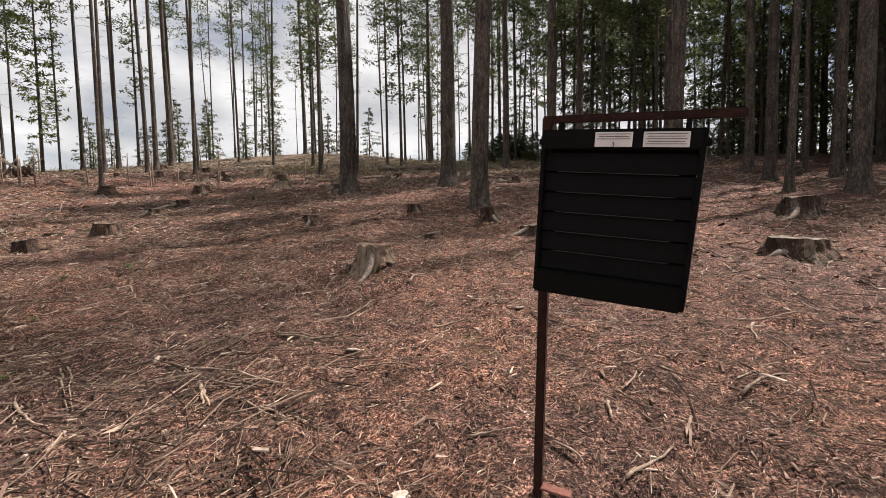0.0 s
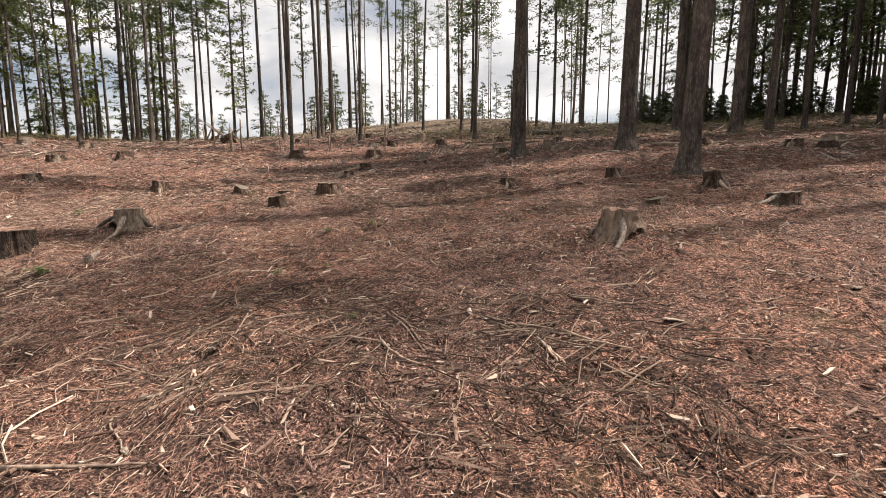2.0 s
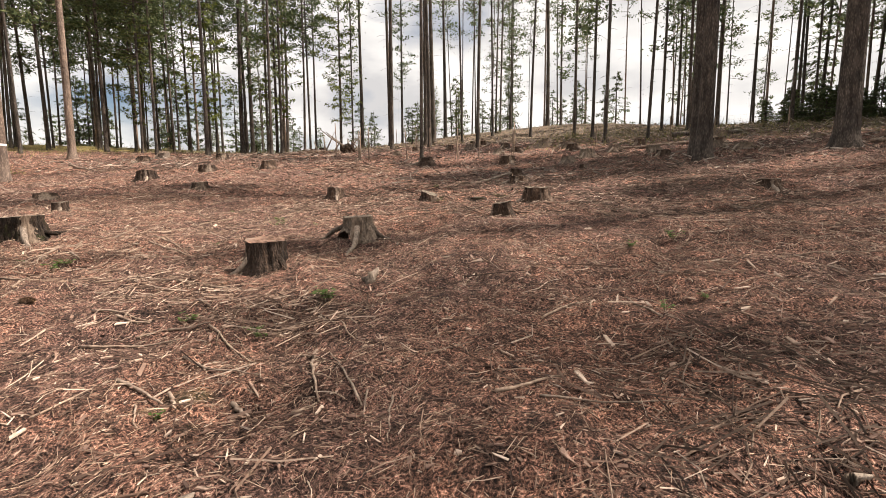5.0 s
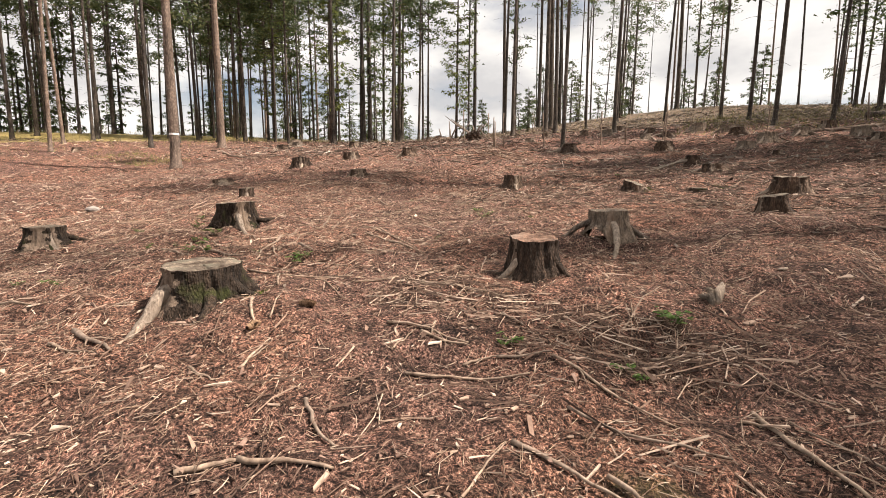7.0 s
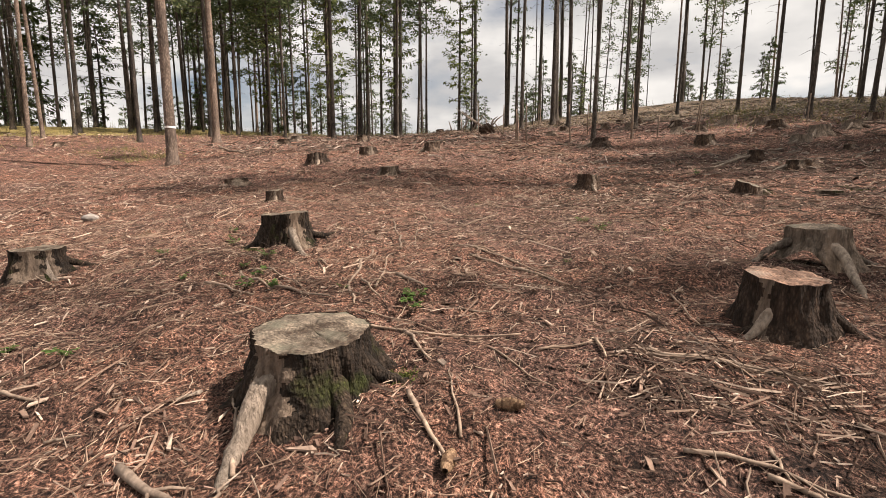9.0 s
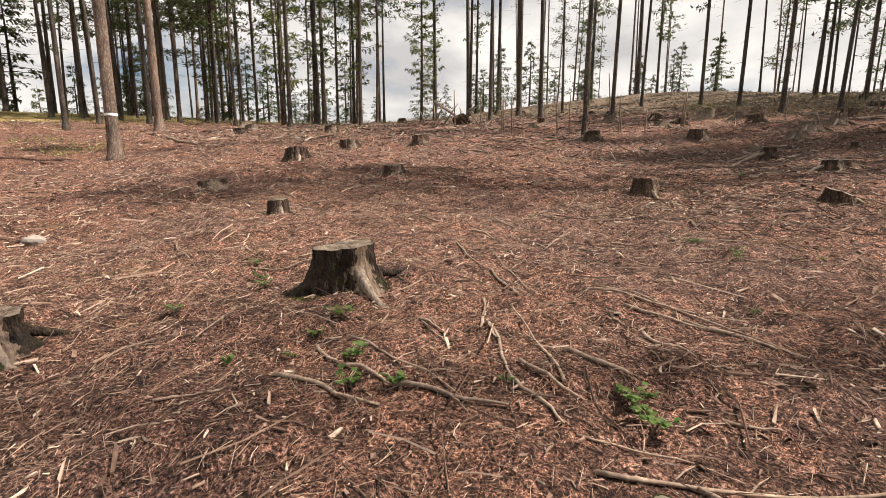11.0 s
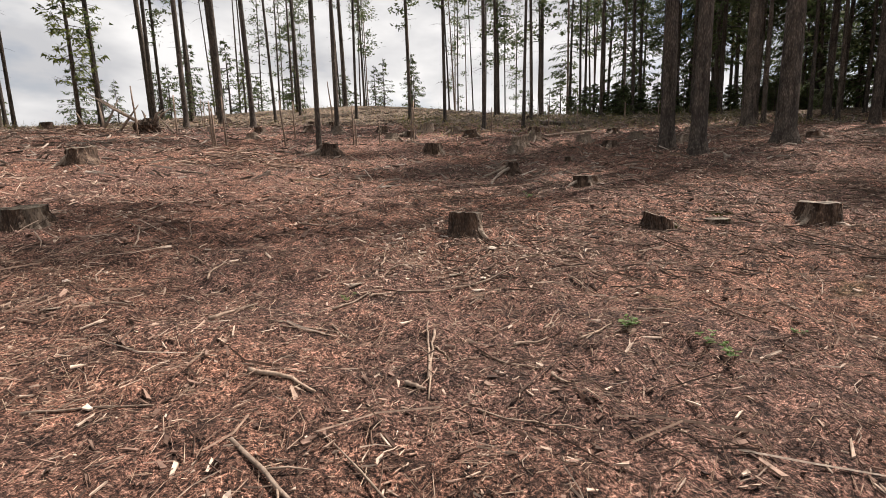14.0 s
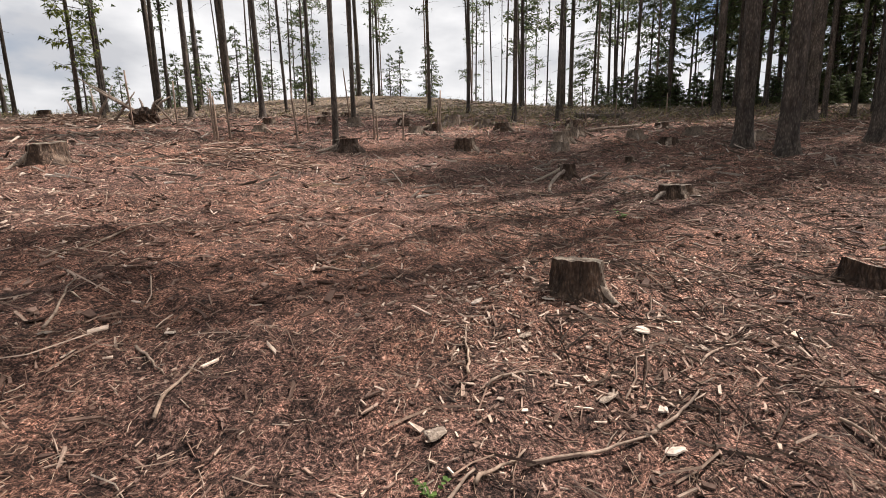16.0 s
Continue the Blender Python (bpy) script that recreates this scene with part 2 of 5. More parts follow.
NEEDLES = islands("spruce_needles", [(0.0, (0.045, 0.068, 0.03)), (0.6, (0.085, 0.112, 0.05)), (1.0, (0.15, 0.165, 0.075))], 0.8, 6.0)
LEAVES = islands("green_leaves", [(0.0, (0.05, 0.10, 0.02)), (1.0, (0.13, 0.21, 0.055))], 0.6, 8.0)
NEEDLE = islands("dry_needles", [(0.0, (0.03, 0.018, 0.014)), (0.35, (0.16, 0.10, 0.073)), (0.7, (0.33, 0.23, 0.165)), (1.0, (0.52, 0.40, 0.30))])


def lets_light_through(m, share):
    n, l = m.node_tree.nodes, m.node_tree.links
    b, out = n["Principled BSDF"], n["Material Output"]
    tr, mx = n.new("ShaderNodeBsdfTranslucent"), n.new("ShaderNodeMixShader")
    l.new(b.inputs["Base Color"].links[0].from_socket, tr.inputs["Color"])
    mx.inputs["Fac"].default_value = share
    l.new(b.outputs["BSDF"], mx.inputs[1])
    l.new(tr.outputs["BSDF"], mx.inputs[2])
    l.new(mx.outputs["Shader"], out.inputs["Surface"])


lets_light_through(NEEDLES, 0.4)
lets_light_through(LEAVES, 0.4)
DARKTWIG = islands("dark_twigs", [(0.0, (0.035, 0.024, 0.018)), (0.6, (0.085, 0.058, 0.043)), (1.0, (0.26, 0.19, 0.145))])
OLIVE = islands("olive_leaves", [(0.0, (0.06, 0.085, 0.02)), (1.0, (0.17, 0.19, 0.05))], 0.7, 6.0)
lets_light_through(OLIVE, 0.45)
SLASH = islands("grey_slash", [(0.0, (0.05, 0.038, 0.03)), (0.6, (0.15, 0.12, 0.098)), (1.0, (0.46, 0.40, 0.34))])
PAINT = plain("white_paint", (0.7, 0.7, 0.68), (0.82, 0.81, 0.8), 0.7)
DRYGRASS = islands("dry_grass", [(0.0, (0.08, 0.10, 0.035)), (0.5, (0.17, 0.16, 0.065)), (1.0, (0.32, 0.26, 0.12))], 0.9, 8.0)
TWIG = islands("twigs", [(0.0, (0.03, 0.019, 0.015)), (0.45, (0.13, 0.083, 0.062)), (0.75, (0.26, 0.18, 0.135)), (1.0, (0.50, 0.40, 0.32))])
CHIP = islands("wood_chips", [(0.0, (0.08, 0.05, 0.038)), (0.4, (0.22, 0.145, 0.11)), (0.7, (0.36, 0.265, 0.205)), (1.0, (0.56, 0.45, 0.365))])
FLAKE = islands("bark_flakes", [(0.0, (0.04, 0.025, 0.02)), (0.6, (0.12, 0.073, 0.055)), (1.0, (0.25, 0.165, 0.13))])
STICK = bark("dead_branch", (0.12, 0.085, 0.066), (0.44, 0.35, 0.285), 18.0, 0.006, None, 0.3)
BLACK = plain("black_plastic", (0.002, 0.002, 0.002), (0.004, 0.004, 0.004), 0.7, 30.0)
BLACK.node_tree.nodes["Principled BSDF"].inputs["Specular IOR Level"].default_value = 0.12
RUST_RED = plain("red_rusted_plate", (0.09, 0.035, 0.026), (0.2, 0.085, 0.065), 0.8, 40.0)
RUST = plain("rusty_steel", (0.018, 0.009, 0.007), (0.05, 0.021, 0.016), 0.8, 40.0, 0.3)
PAPER = plain("white_label", (0.62, 0.6, 0.58), (0.74, 0.72, 0.7), 0.6, 15.0)
INK = plain("printed_ink", (0.03, 0.03, 0.03), (0.05, 0.05, 0.05), 0.7)
CONE = islands("cone_scales", [(0.0, (0.09, 0.05, 0.03)), (1.0, (0.32, 0.21, 0.13))])


# ---- ground ----
def lattice(ix, iy, seed):
    v = np.sin(ix * 127.1 + iy * 311.7 + seed * 74.7) * 43758.5453
    return v - np.floor(v)


def bumps(x, y, size, seed):
    """Smooth value noise in -0.5..0.5 with cells of that size."""
    u, v = x / size, y / size
    ix, iy = np.floor(u), np.floor(v)
    fx, fy = u - ix, v - iy
    fx, fy = fx * fx * (3 - 2 * fx), fy * fy * (3 - 2 * fy)
    a = lattice(ix, iy, seed) * (1 - fx) + lattice(ix + 1, iy, seed) * fx
    b = lattice(ix, iy + 1, seed) * (1 - fx) + lattice(ix + 1, iy + 1, seed) * fx
    return a * (1 - fy) + b * fy - 0.5


def held(v, lo, hi, soft):
    """v, bending to a stop beyond lo and hi."""
    v = np.where(v > hi, hi + soft * np.tanh((v - hi) / soft), v)
    return np.where(v < lo, lo + soft * np.tanh((v - lo) / soft), v)


# broad swells and hollows of the clearing: x, y, spread, rise
SWELLS = ((8, 6, 1.9, 0.069), (9, 10, 1.9, 0.021), (5.5, 6, 1.9, -0.083), (6, 9, 1.9, -0.022), (3, 5, 1.9, 0.165),
          (3, 8.5, 1.9, -0.055), (0.8, 6.2, 1.9, -0.190), (0.5, 9, 1.9, 0.062), (-1.5, 6.5, 1.9, 0.111), (-2, 10, 1.9, -0.030),
          (-4.5, 8, 1.9, 0.096), (-4, 11, 1.9, -0.105), (-2.2, 13, 1.9, 0.063), (-7, 12.5, 1.9, 0.048), (-7.5, 8.5, 1.9, 0.030),
          (6, 18, 5, 0.229), (-2, 20, 5, -0.562), (-12, 18, 6, 0.270), (-5, 30, 9, 0.323), (-17, 12, 5, -0.296),
          (0.5, 15, 2.5, 0.063))


def height(x, y):
    x, y = np.asarray(x, float), np.asarray(y, float)
    crest = np.clip((x + 6) / 18, 0, 1)
    crest = 50 - 15 * crest * crest * (3 - 2 * crest)
    yy = np.where(y > crest, crest + 8 * np.tanh((y - crest) / 8), held(y, -2, 900, 8))
    u, v = held(x, -29, 22, 5) / 10, (yy - 10) / 10
    z = 0.2877 - 0.0753 * u + 1.4598 * v + 0.1689 * u * u + 0.0279 * u * v + 0.0095 * v * v - 0.0406 * u * u * v + 0.0291 * u * v * v + 0.0084 * v ** 3 - 0.0129 * u ** 3
    z = z + 0.85 * np.exp(-((x + 10) / 17) ** 2 - ((y - 52) / 9) ** 2)
    r = np.hypot(x, y - 8)
    z = z - 0.10 * np.maximum(r - 54, 0) * np.exp(-np.maximum(r - 54, 0) / 260)
    near = 1 / (1 + (r / 40) ** 4)
    z = z + near * (0.056 * bumps(x, y, 2.7, 1) + 0.075 * bumps(x, y, 0.9, 2) + 0.095 * bumps(x, y, 0.36, 3) + 0.055 * bumps(x, y, 0.15, 4))
    far = np.clip((-x - 33) / 14, 0, 1)
    z = z + 1.0 * far * far * (3 - 2 * far)
    for a, b, wide, rise in SWELLS:
        z = z + rise * np.exp(-((x - a) ** 2 + (y - b) ** 2) / (2 * wide * wide))
    return z


def ground_at(x, y):
    return float(height(x, y))


def spaced(lo, hi, fine, far, grow):
    """Coordinates spaced finely from lo to hi, and ever wider out to -far and far."""
    mid = list(np.arange(lo, hi, fine))
    s, a, b = fine, [], []
    p = lo
    while p > -far:
        s *= grow
        p -= s
        a.append(p)
    s, p = fine, mid[-1]
    while p < far:
        s *= grow
        p += s
        b.append(p)
    return np.array(a[::-1] + mid + b)


def mesh_of(name, verts, faces, mat, smooth=False):
    me = bpy.data.meshes.new(name)
    me.from_pydata(np.asarray(verts).tolist() if isinstance(verts, np.ndarray) else verts, [], faces.tolist() if isinstance(faces, np.ndarray) else faces)
    for one in (mat if isinstance(mat, (list, tuple)) else [mat]):
        me.materials.append(one)
    if smooth:
        me.shade_smooth()
    return me


def part(name, me, parent, label=""):
    ob = new(name, me)
    ob.parent = parent
    return tagged(ob, label) if label else ob


gx, gy = spaced(-9.5, 11.5, 0.065, 900, 1.06), spaced(3.0, 16.0, 0.065, 900, 1.06)
GX, GY = np.meshgrid(gx, gy)
gv = np.stack([GX.ravel(), GY.ravel(), height(GX, GY).ravel()], -1)
nx, ny = len(gx), len(gy)
gi = (np.arange(ny - 1)[:, None] * nx + np.arange(nx - 1)[None, :]).ravel()
gf = np.stack([gi, gi + 1, gi + nx + 1, gi + nx], -1)
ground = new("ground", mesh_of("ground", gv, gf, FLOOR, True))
tagged(ground, "forest floor of reddish brown needles and woody litter", "ground", kind="structure")


# ---- stumps ----
def tube(points, radii, sides=8, wob=0.0, rnd=None, cap=True):
    """Vertices and faces of a bent round bar."""
    pts = [Vector(p) for p in points]
    verts, faces = [], []
    up = Vector((0, 0, 1))
    for k, p in enumerate(pts):
        d = (pts[min(k + 1, len(pts) - 1)] - pts[max(k - 1, 0)]).normalized()
        s = d.cross(up if abs(d.z) < 0.9 else Vector((1, 0, 0))).normalized()
        n = s.cross(d)
        for a in range(sides):
            t = 2 * math.pi * a / sides
            r = radii[k] * (1 + (rnd.uniform(-wob, wob) if rnd else 0))
            verts.append(p + s * (math.cos(t) * r) + n * (math.sin(t) * r))
    for k in range(len(pts) - 1):
        for a in range(sides):
            b = (a + 1) % sides
            faces.append((k * sides + a, k * sides + b, (k + 1) * sides + b, (k + 1) * sides + a))
    if cap:
        faces.append(tuple(range(sides - 1, -1, -1)))
        faces.append(tuple((len(pts) - 1) * sides + a for a in range(sides)))
    return verts, faces


def stump(x, y, r, h, roots=(), tilt=(0.0, 0.0), seed=0, mossy=False, bare=False, label="", detail=1, stripped=None, fresh=False):
    """A sawn spruce stump: flared bark body, cut face, roots reaching to given ground places."""
    rnd = random.Random(seed + int(x * 97 + y * 31))
    z0 = ground_at(x, y)
    base = new("tree_stump")
    base.location = (x, y, z0)
    n = 220 if stripped else 84 if detail else 30
    levels = 46 if stripped else 14 if detail else 7
    flares = [(math.atan2(py - y, px - x), 0.35) for px, py in roots]
    while len(flares) < (6 if detail else 5):
        flares.append((rnd.uniform(0, 2 * math.pi), rnd.uniform(0.25, 0.75)))
    ph = [rnd.uniform(0, 6.28) for _ in range(8)]
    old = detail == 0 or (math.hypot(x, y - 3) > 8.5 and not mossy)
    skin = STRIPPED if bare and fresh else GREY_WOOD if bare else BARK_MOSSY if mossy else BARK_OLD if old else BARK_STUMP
    tilt = (tilt[0] + rnd.uniform(-0.04, 0.04), tilt[1] + rnd.uniform(-0.04, 0.04))
    verts, faces = [], []
    for k in range(levels + 1):
        f = k / levels
        for a in range(n):
            t = 2 * math.pi * a / n
            rad = r * (1 + 0.07 * math.sin(2 * t + ph[0]) + 0.05 * math.sin(3 * t + ph[1]))
            rad *= 1 + (0.03 * math.sin(7 * t + ph[2]) + 0.022 * math.sin(13 * t + ph[3] + 2 * f) + 0.016 * math.sin(23 * t + ph[4] - 3 * f)) * (1.5 - 0.8 * f)
            fl = sum(w * max(0.0, math.cos(t - q)) ** 7 for q, w in flares)
            rad *= 1 + (1 - f) ** 2.2 * (0.16 + (1.0 if old else 0.8) * min(fl, 1.2))
            p = noise.noise(Vector((math.cos(t) * 3 + x, math.sin(t) * 3 + y, f * 5 * h / 0.4)))
            q2 = noise.noise(Vector((math.cos(t) * 7 + y, math.sin(t) * 7 + x, f * 1.6)))
            rad *= 1 + 0.10 * p + 0.09 * q2 * (1.2 - 0.6 * f) + 0.016 * rnd.uniform(-1, 1)
            px, py = rad * math.cos(t), rad * math.sin(t)
            top = h + tilt[0] * px + tilt[1] * py + (0.10 if old else 0.05) * h * noise.noise(Vector((math.cos(t) * 2.2 + x, math.sin(t) * 2.2 + y, 7.0)))
            foot = ground_at(x + px, y + py) - z0 - 0.06 + (0.74 * h * (1 - min(1.0, fl * 1.6)) if bare and detail else 0.0)
            verts.append((px, py, foot + (top - foot) * f))
    for k in range(levels):
        for a in range(n):
            b = (a + 1) % n
            faces.append((k * n + a, k * n + b, (k + 1) * n + b, (k + 1) * n + a))
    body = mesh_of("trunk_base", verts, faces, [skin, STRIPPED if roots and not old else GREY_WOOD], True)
    # Rootless old stumps: sunlit right flank painted as a pale wood strip.
    bare_lit_at = [(q, w * 0.5) for q, w in flares[:1]] if roots else [(-0.6 + 0.25 * math.sin(ph[5]), 0.42)] if old else [(ph[5], 0.25)]
    if stripped:
        bare_lit_at.append(stripped)
    index = []
    for k in range(levels):
        for a in range(n):
            t, f = 2 * math.pi * a / n, k / levels
            edge = 0.35 * noise.noise(Vector((x + f * 4, y + seed, f * 3))) + 0.25 * noise.noise(Vector((f * 11, t * 9, seed)))
            index.append(1 if any(abs((t - q + math.pi) % (2 * math.pi) - math.pi) < w * (1 + edge * 2) + 0.1 * edge for q, w in bare_lit_at) else 0)
    body.polygons.foreach_set("material_index", index)
    part("trunk_base", body, base)
    ring = verts[levels * n:]
    cv, cf = [], []
    rows = 9 if detail else 3
    for k in range(rows):
        f = 1 - k / rows
        for (px, py, pz) in ring:
            zz = h + (pz - h) * f
            jag = 0.003 * rnd.uniform(-1, 1) + 0.010 * noise.noise(Vector((px * f * 9 + x, py * f * 9 + y, seed)))
            if detail and 0 < k < rows - 1:
                ang = math.atan2(py, px)
                jag -= 0.016 * max(0.0, math.cos(ang * 5 + ph[6] + 1.4 * noise.noise(Vector((f * 3, ang, seed))))) ** 26
            cv.append((px * f * 0.985, py * f * 0.985, zz + 0.004 + (jag if 0 < k else -0.006)))
    cv.append((0, 0, h + 0.004))
    for k in range(rows - 1):
        for a in range(n):
            b = (a + 1) % n
            cf.append((k * n + a, k * n + b, (k + 1) * n + b, (k + 1) * n + a))
    for a in range(n):
        cf.append(((rows - 1) * n + a, (rows - 1) * n + (a + 1) % n, len(cv) - 1))
    part("cut_face", mesh_of("cut_face", cv, cf, CUT_FRESH if fresh else CUT, True), base, "weathered sawn face with rings")
    extra = []
    for _ in range((5 if old else 4) - len(roots)):
        q, far = rnd.uniform(0, 2 * math.pi), r * rnd.uniform(1.35, 1.9)
        extra.append((x + far * math.cos(q), y + far * math.sin(q)))
    for num, (px, py) in enumerate([*roots, *extra]):
        d = math.hypot(px - x, py - y)
        ux, uy = (px - x) / d, (py - y) / d
        side = rnd.choice((-1, 1)) * rnd.uniform(0.1, 0.24) * d
        pts, rad = [], []
        given = num < len(roots)
        side *= 0.5 if given else 1.0
        for k in range(12):
            f = k / 11
            s = 0.42 * r + (d - 0.42 * r) * f
            wx, wy = ux * s - uy * side * math.sin(3 * f), uy * s + ux * side * math.sin(3 * f)
            g = ground_at(x + wx, y + wy) - z0
            rise = h * (0.80 if given and (bare or num == 0) else 0.66 if given else 0.34)
            pts.append((wx, wy, g + rise * (1 - f) ** (1.25 if bare else 1.5) - 0.02 * f))
            rad.append(max(0.014, (0.24 if given else 0.22) * r * (1 - 0.58 * f ** 0.8)) * rnd.uniform(0.85, 1.15))
        v, fc = tube(pts, rad, 12, 0.07, rnd)
        pale = (num == 0 and len(roots) > 0) or bare or (old and rnd.random() < 0.4)
        part("root", mesh_of("root", v, fc, (GREY_WOOD if bare and num else BARE_WOOD) if pale else skin, True), base, "pale barkless root" if pale else "")
    return tagged(base, label or "old sawn spruce stump with dark bark on litter", "stump", "stumps in the clearing")


stump(-2.44, 6.33, 0.29, 0.25, ((-2.25, 5.7), (-1.97, 6.02), (-1.98, 6.5), (-2.68, 5.98), ), (0.02, 0.04), 1, mossy=True, stripped=(-1.45, 0.36), label="low mossy stump with cracked bark and spreading roots")
stump(-0.4, 8.16, 0.195, 0.28, ((-0.62, 7.86), (-0.03, 8.04), (-0.66, 8.22), ), (-0.06, 0.04), 2, fresh=True, label="dark stump with pinkish sawn face and pale prop root")
stump(-0.11, 9.55, 0.195, 0.31, ((0.1, 8.89), (0.3, 9.66), (-0.55, 9.28), (0.02, 9.45), ), (0.02, 0), 3, bare=True, label="grey barkless stump standing on bare arched roots")
stump(-4.84, 8.2, 0.225, 0.33, ((-4.32, 8.03), (-5.16, 7.98), (-4.5, 8.6), ), (0.03, 0.02), 4, mossy=True, stripped=(-0.35, 0.3), label="tall dark stump with mossy foot and pale buttress root")
stump(-6.3, 6.48, 0.2, 0.27, ((-5.96, 6.5), (-6.05, 6.87), (-6.6, 6.2), ), (0, 0), 5, mossy=True, stripped=(-0.7, 0.5), label="dark stump with pale split front")
stump(-7.36, 10.06, 0.125, 0.2, ((-7.15, 9.9), ), (0, 0.1), 6)
stump(-10.1, 11.25, 0.24, 0.14, (), (0.1, 0), 7, label="low dark rotten stump on needle litter")
stump(-7.62, 13.54, 0.2, 0.17, ((-7.95, 13.35), ), (0, 0.12), 8, stripped=(-0.6, 0.45), label="low stump with a pale split face")
stump(-2.82, 12.92, 0.165, 0.22, ((-2.58, 12.65), ), (-0.06, -0.05), 9, label="upright brown stump among scattered wood chips")
stump(-0.52, 12.8, 0.15, 0.14, ((-0.24, 12.75), (-0.75, 12.7), ), (-0.35, 0.1), 10, label="low slanted stump with moss and pale root")
stump(0.42, 13.0, 0.15, 0.04, (), (0, 0), 11, mossy=True, label="low stump overgrown with moss")
stump(1.37, 11.2, 0.15, 0.19, (), (0.2, 0.1), 13)
stump(0.4, 16.55, 0.22, 0.21, ((0.37, 16.25), (-0.12, 16.3), (0.85, 16.4), ), (0, 0), 14, label="dark stump with a white strip of bare root")
stump(-0.3, 19.2, 0.18, 0.23, ((-1.5, 18.5), (-1.3, 17.2), ), (0, 0), 15, label="stump with long pale roots over the litter")
stump(-9.4, 18.1, 0.25, 0.3, ((-9.75, 17.65), (-9.0, 17.75), ), (0.1, 0.1), 16, label="tall dark stump with spreading roots")
stump(-11.05, 14.55, 0.25, 0.26, ((-10.75, 14.2), ), (0.1, -0.05), 17)
stump(-11.2, 16.95, 0.25, 0.22, (), (0, 0), 18)
stump(-15.65, 21.8, 0.28, 0.26, (), (0, 0), 19, detail=0)
stump(-5.0, 22.65, 0.29, 0.27, ((-5.7, 22.1), (-4.6, 22.2), ), (0.1, 0), 20, label="grey stump with a long root")
stump(-1.65, 23.35, 0.27, 0.3, ((-1.35, 22.9), ), (0, 0.1), 21)
stump(1.45, 23.8, 0.26, 0.3, ((1.1, 23.2), (1.9, 23.3), ), (0, 0.1), 22, bare=True, label="pale grey stump with arched bare roots")
stump(0.0, 28.4, 0.3, 0.24, ((-0.6, 28.0), (0.7, 28.0), ), (0, 0), 23, bare=True, detail=0)
stump(-2.1, 27.0, 0.27, 0.22, ((-2.7, 26.5), ), (0, 0), 24, detail=0)
stump(-8.1, 28.19, 0.22, 0.18, (), (0, 0), 25, detail=0)
stump(2.42, 24.9, 0.22, 0.29, ((2.1, 24.3), (2.9, 24.5), ), (0, 0), 26, bare=True, detail=0)
stump(6.4, 21.9, 0.25, 0.22, ((6.0, 21.4), (6.9, 21.5), ), (0, 0), 27, bare=True, detail=0)
stump(6.8, 29.6, 0.34, 0.27, ((6.3, 29.0), ), (0, 0), 28, bare=True, detail=0)
stump(0.9, 22.55, 0.23, 0.19, ((0.6, 22.1), ), (0, 0), 29, bare=True, detail=0)
stump(-6.46, 33.39, 0.25, 0.21, (), (0, 0), 30, detail=0)
stump(1.67, 20.2, 0.1, 0.11, (), (0, 0), 31, detail=0)
stump(13.24, 20.28, 0.22, 0.22, ((12.9, 19.9), ), (0, 0), 32, detail=0)
stump(13.86, 19.68, 0.24, 0.2, (), (0, 0), 33, detail=0)
stump(6.99, 9.62, 0.2, 0.33, ((6.84, 8.98), (7.24, 9.42), (6.6, 9.6), ), (0, 0.05), 34, bare=True, fresh=True, label="pale split stump with a bleached root")
stump(7.36, 14.0, 0.13, 0.22, ((7.48, 13.75), ), (0, 0), 35)
stump(5.25, 13.4, 0.15, 0.14, ((5.25, 12.75), (5.55, 13.3), ), (0, 0), 36, label="small broken stump with pale root")
stump(1.62, 12.75, 0.22, 0.21, ((1.2, 12.65), ), (0, 0), 37, label="broad dark stump with pale root")
stump(7.75, 11.6, 0.15, 0.08, (), (0.2, 0), 38, label="flat rotten stump sinking into litter")
stump(8.83, 12.6, 0.15, 0.23, ((9.05, 12.35), (8.4, 12.2), ), (0, 0), 39, label="small dark stump with two splayed roots")
stump(9.4, 11.38, 0.18, 0.19, ((8.95, 11.05), ), (0.1, 0), 40)
stump(14.9, 12.6, 0.3, 0.32, ((14.1, 12.1), ), (0.1, 0), 43, label="tall brown stump with sloping flank")
stump(12.35, 9.5, 0.28, 0.23, ((12.22, 9.1), (11.85, 9.35), (12.75, 9.2), ), (0, 0), 44, label="dark stump with white bare root in front")
stump(4.1, 22.4, 0.23, 0.21, ((3.8, 22.0), ), (0, 0), 45, detail=0)
stump(21.7, 20.9, 0.28, 0.18, (), (0, 0), 46, detail=0)
stump(-5.3, 31.8, 0.24, 0.21, (), (0, 0), 47, detail=0)
stump(3.4, 27.6, 0.26, 0.22, ((3.0, 27.1), ), (0, 0), 48, detail=0)
stump(-7.78, 25.31, 0.19, 0.16, ((-7.28, 24.96),), (0.05, 0), 61, bare=True, detail=0)
stump(-6.18, 28.34, 0.18, 0.23, ((-6.38, 27.79),), (0.05, 0), 62, detail=0)
stump(-1.1, 28.89, 0.29, 0.33, ((-1.60, 28.49),), (0.05, 0), 63, bare=True, detail=0)
stump(0.5, 27.27, 0.27, 0.27, ((1.00, 26.92),), (0.05, 0), 64, detail=0)
stump(3.81, 23.76, 0.22, 0.23, ((3.61, 23.21),), (0.05, 0), 65, bare=True, detail=0)
stump(6.29, 26.18, 0.22, 0.18, ((5.79, 25.78),), (0.05, 0), 66, detail=0)
stump(5.89, 23.85, 0.23, 0.24, ((6.39, 23.50),), (0.05, 0), 67, bare=True, detail=0)
stump(6.21, 35.75, 0.30, 0.23, ((6.01, 35.20),), (0.05, 0), 68, detail=0)
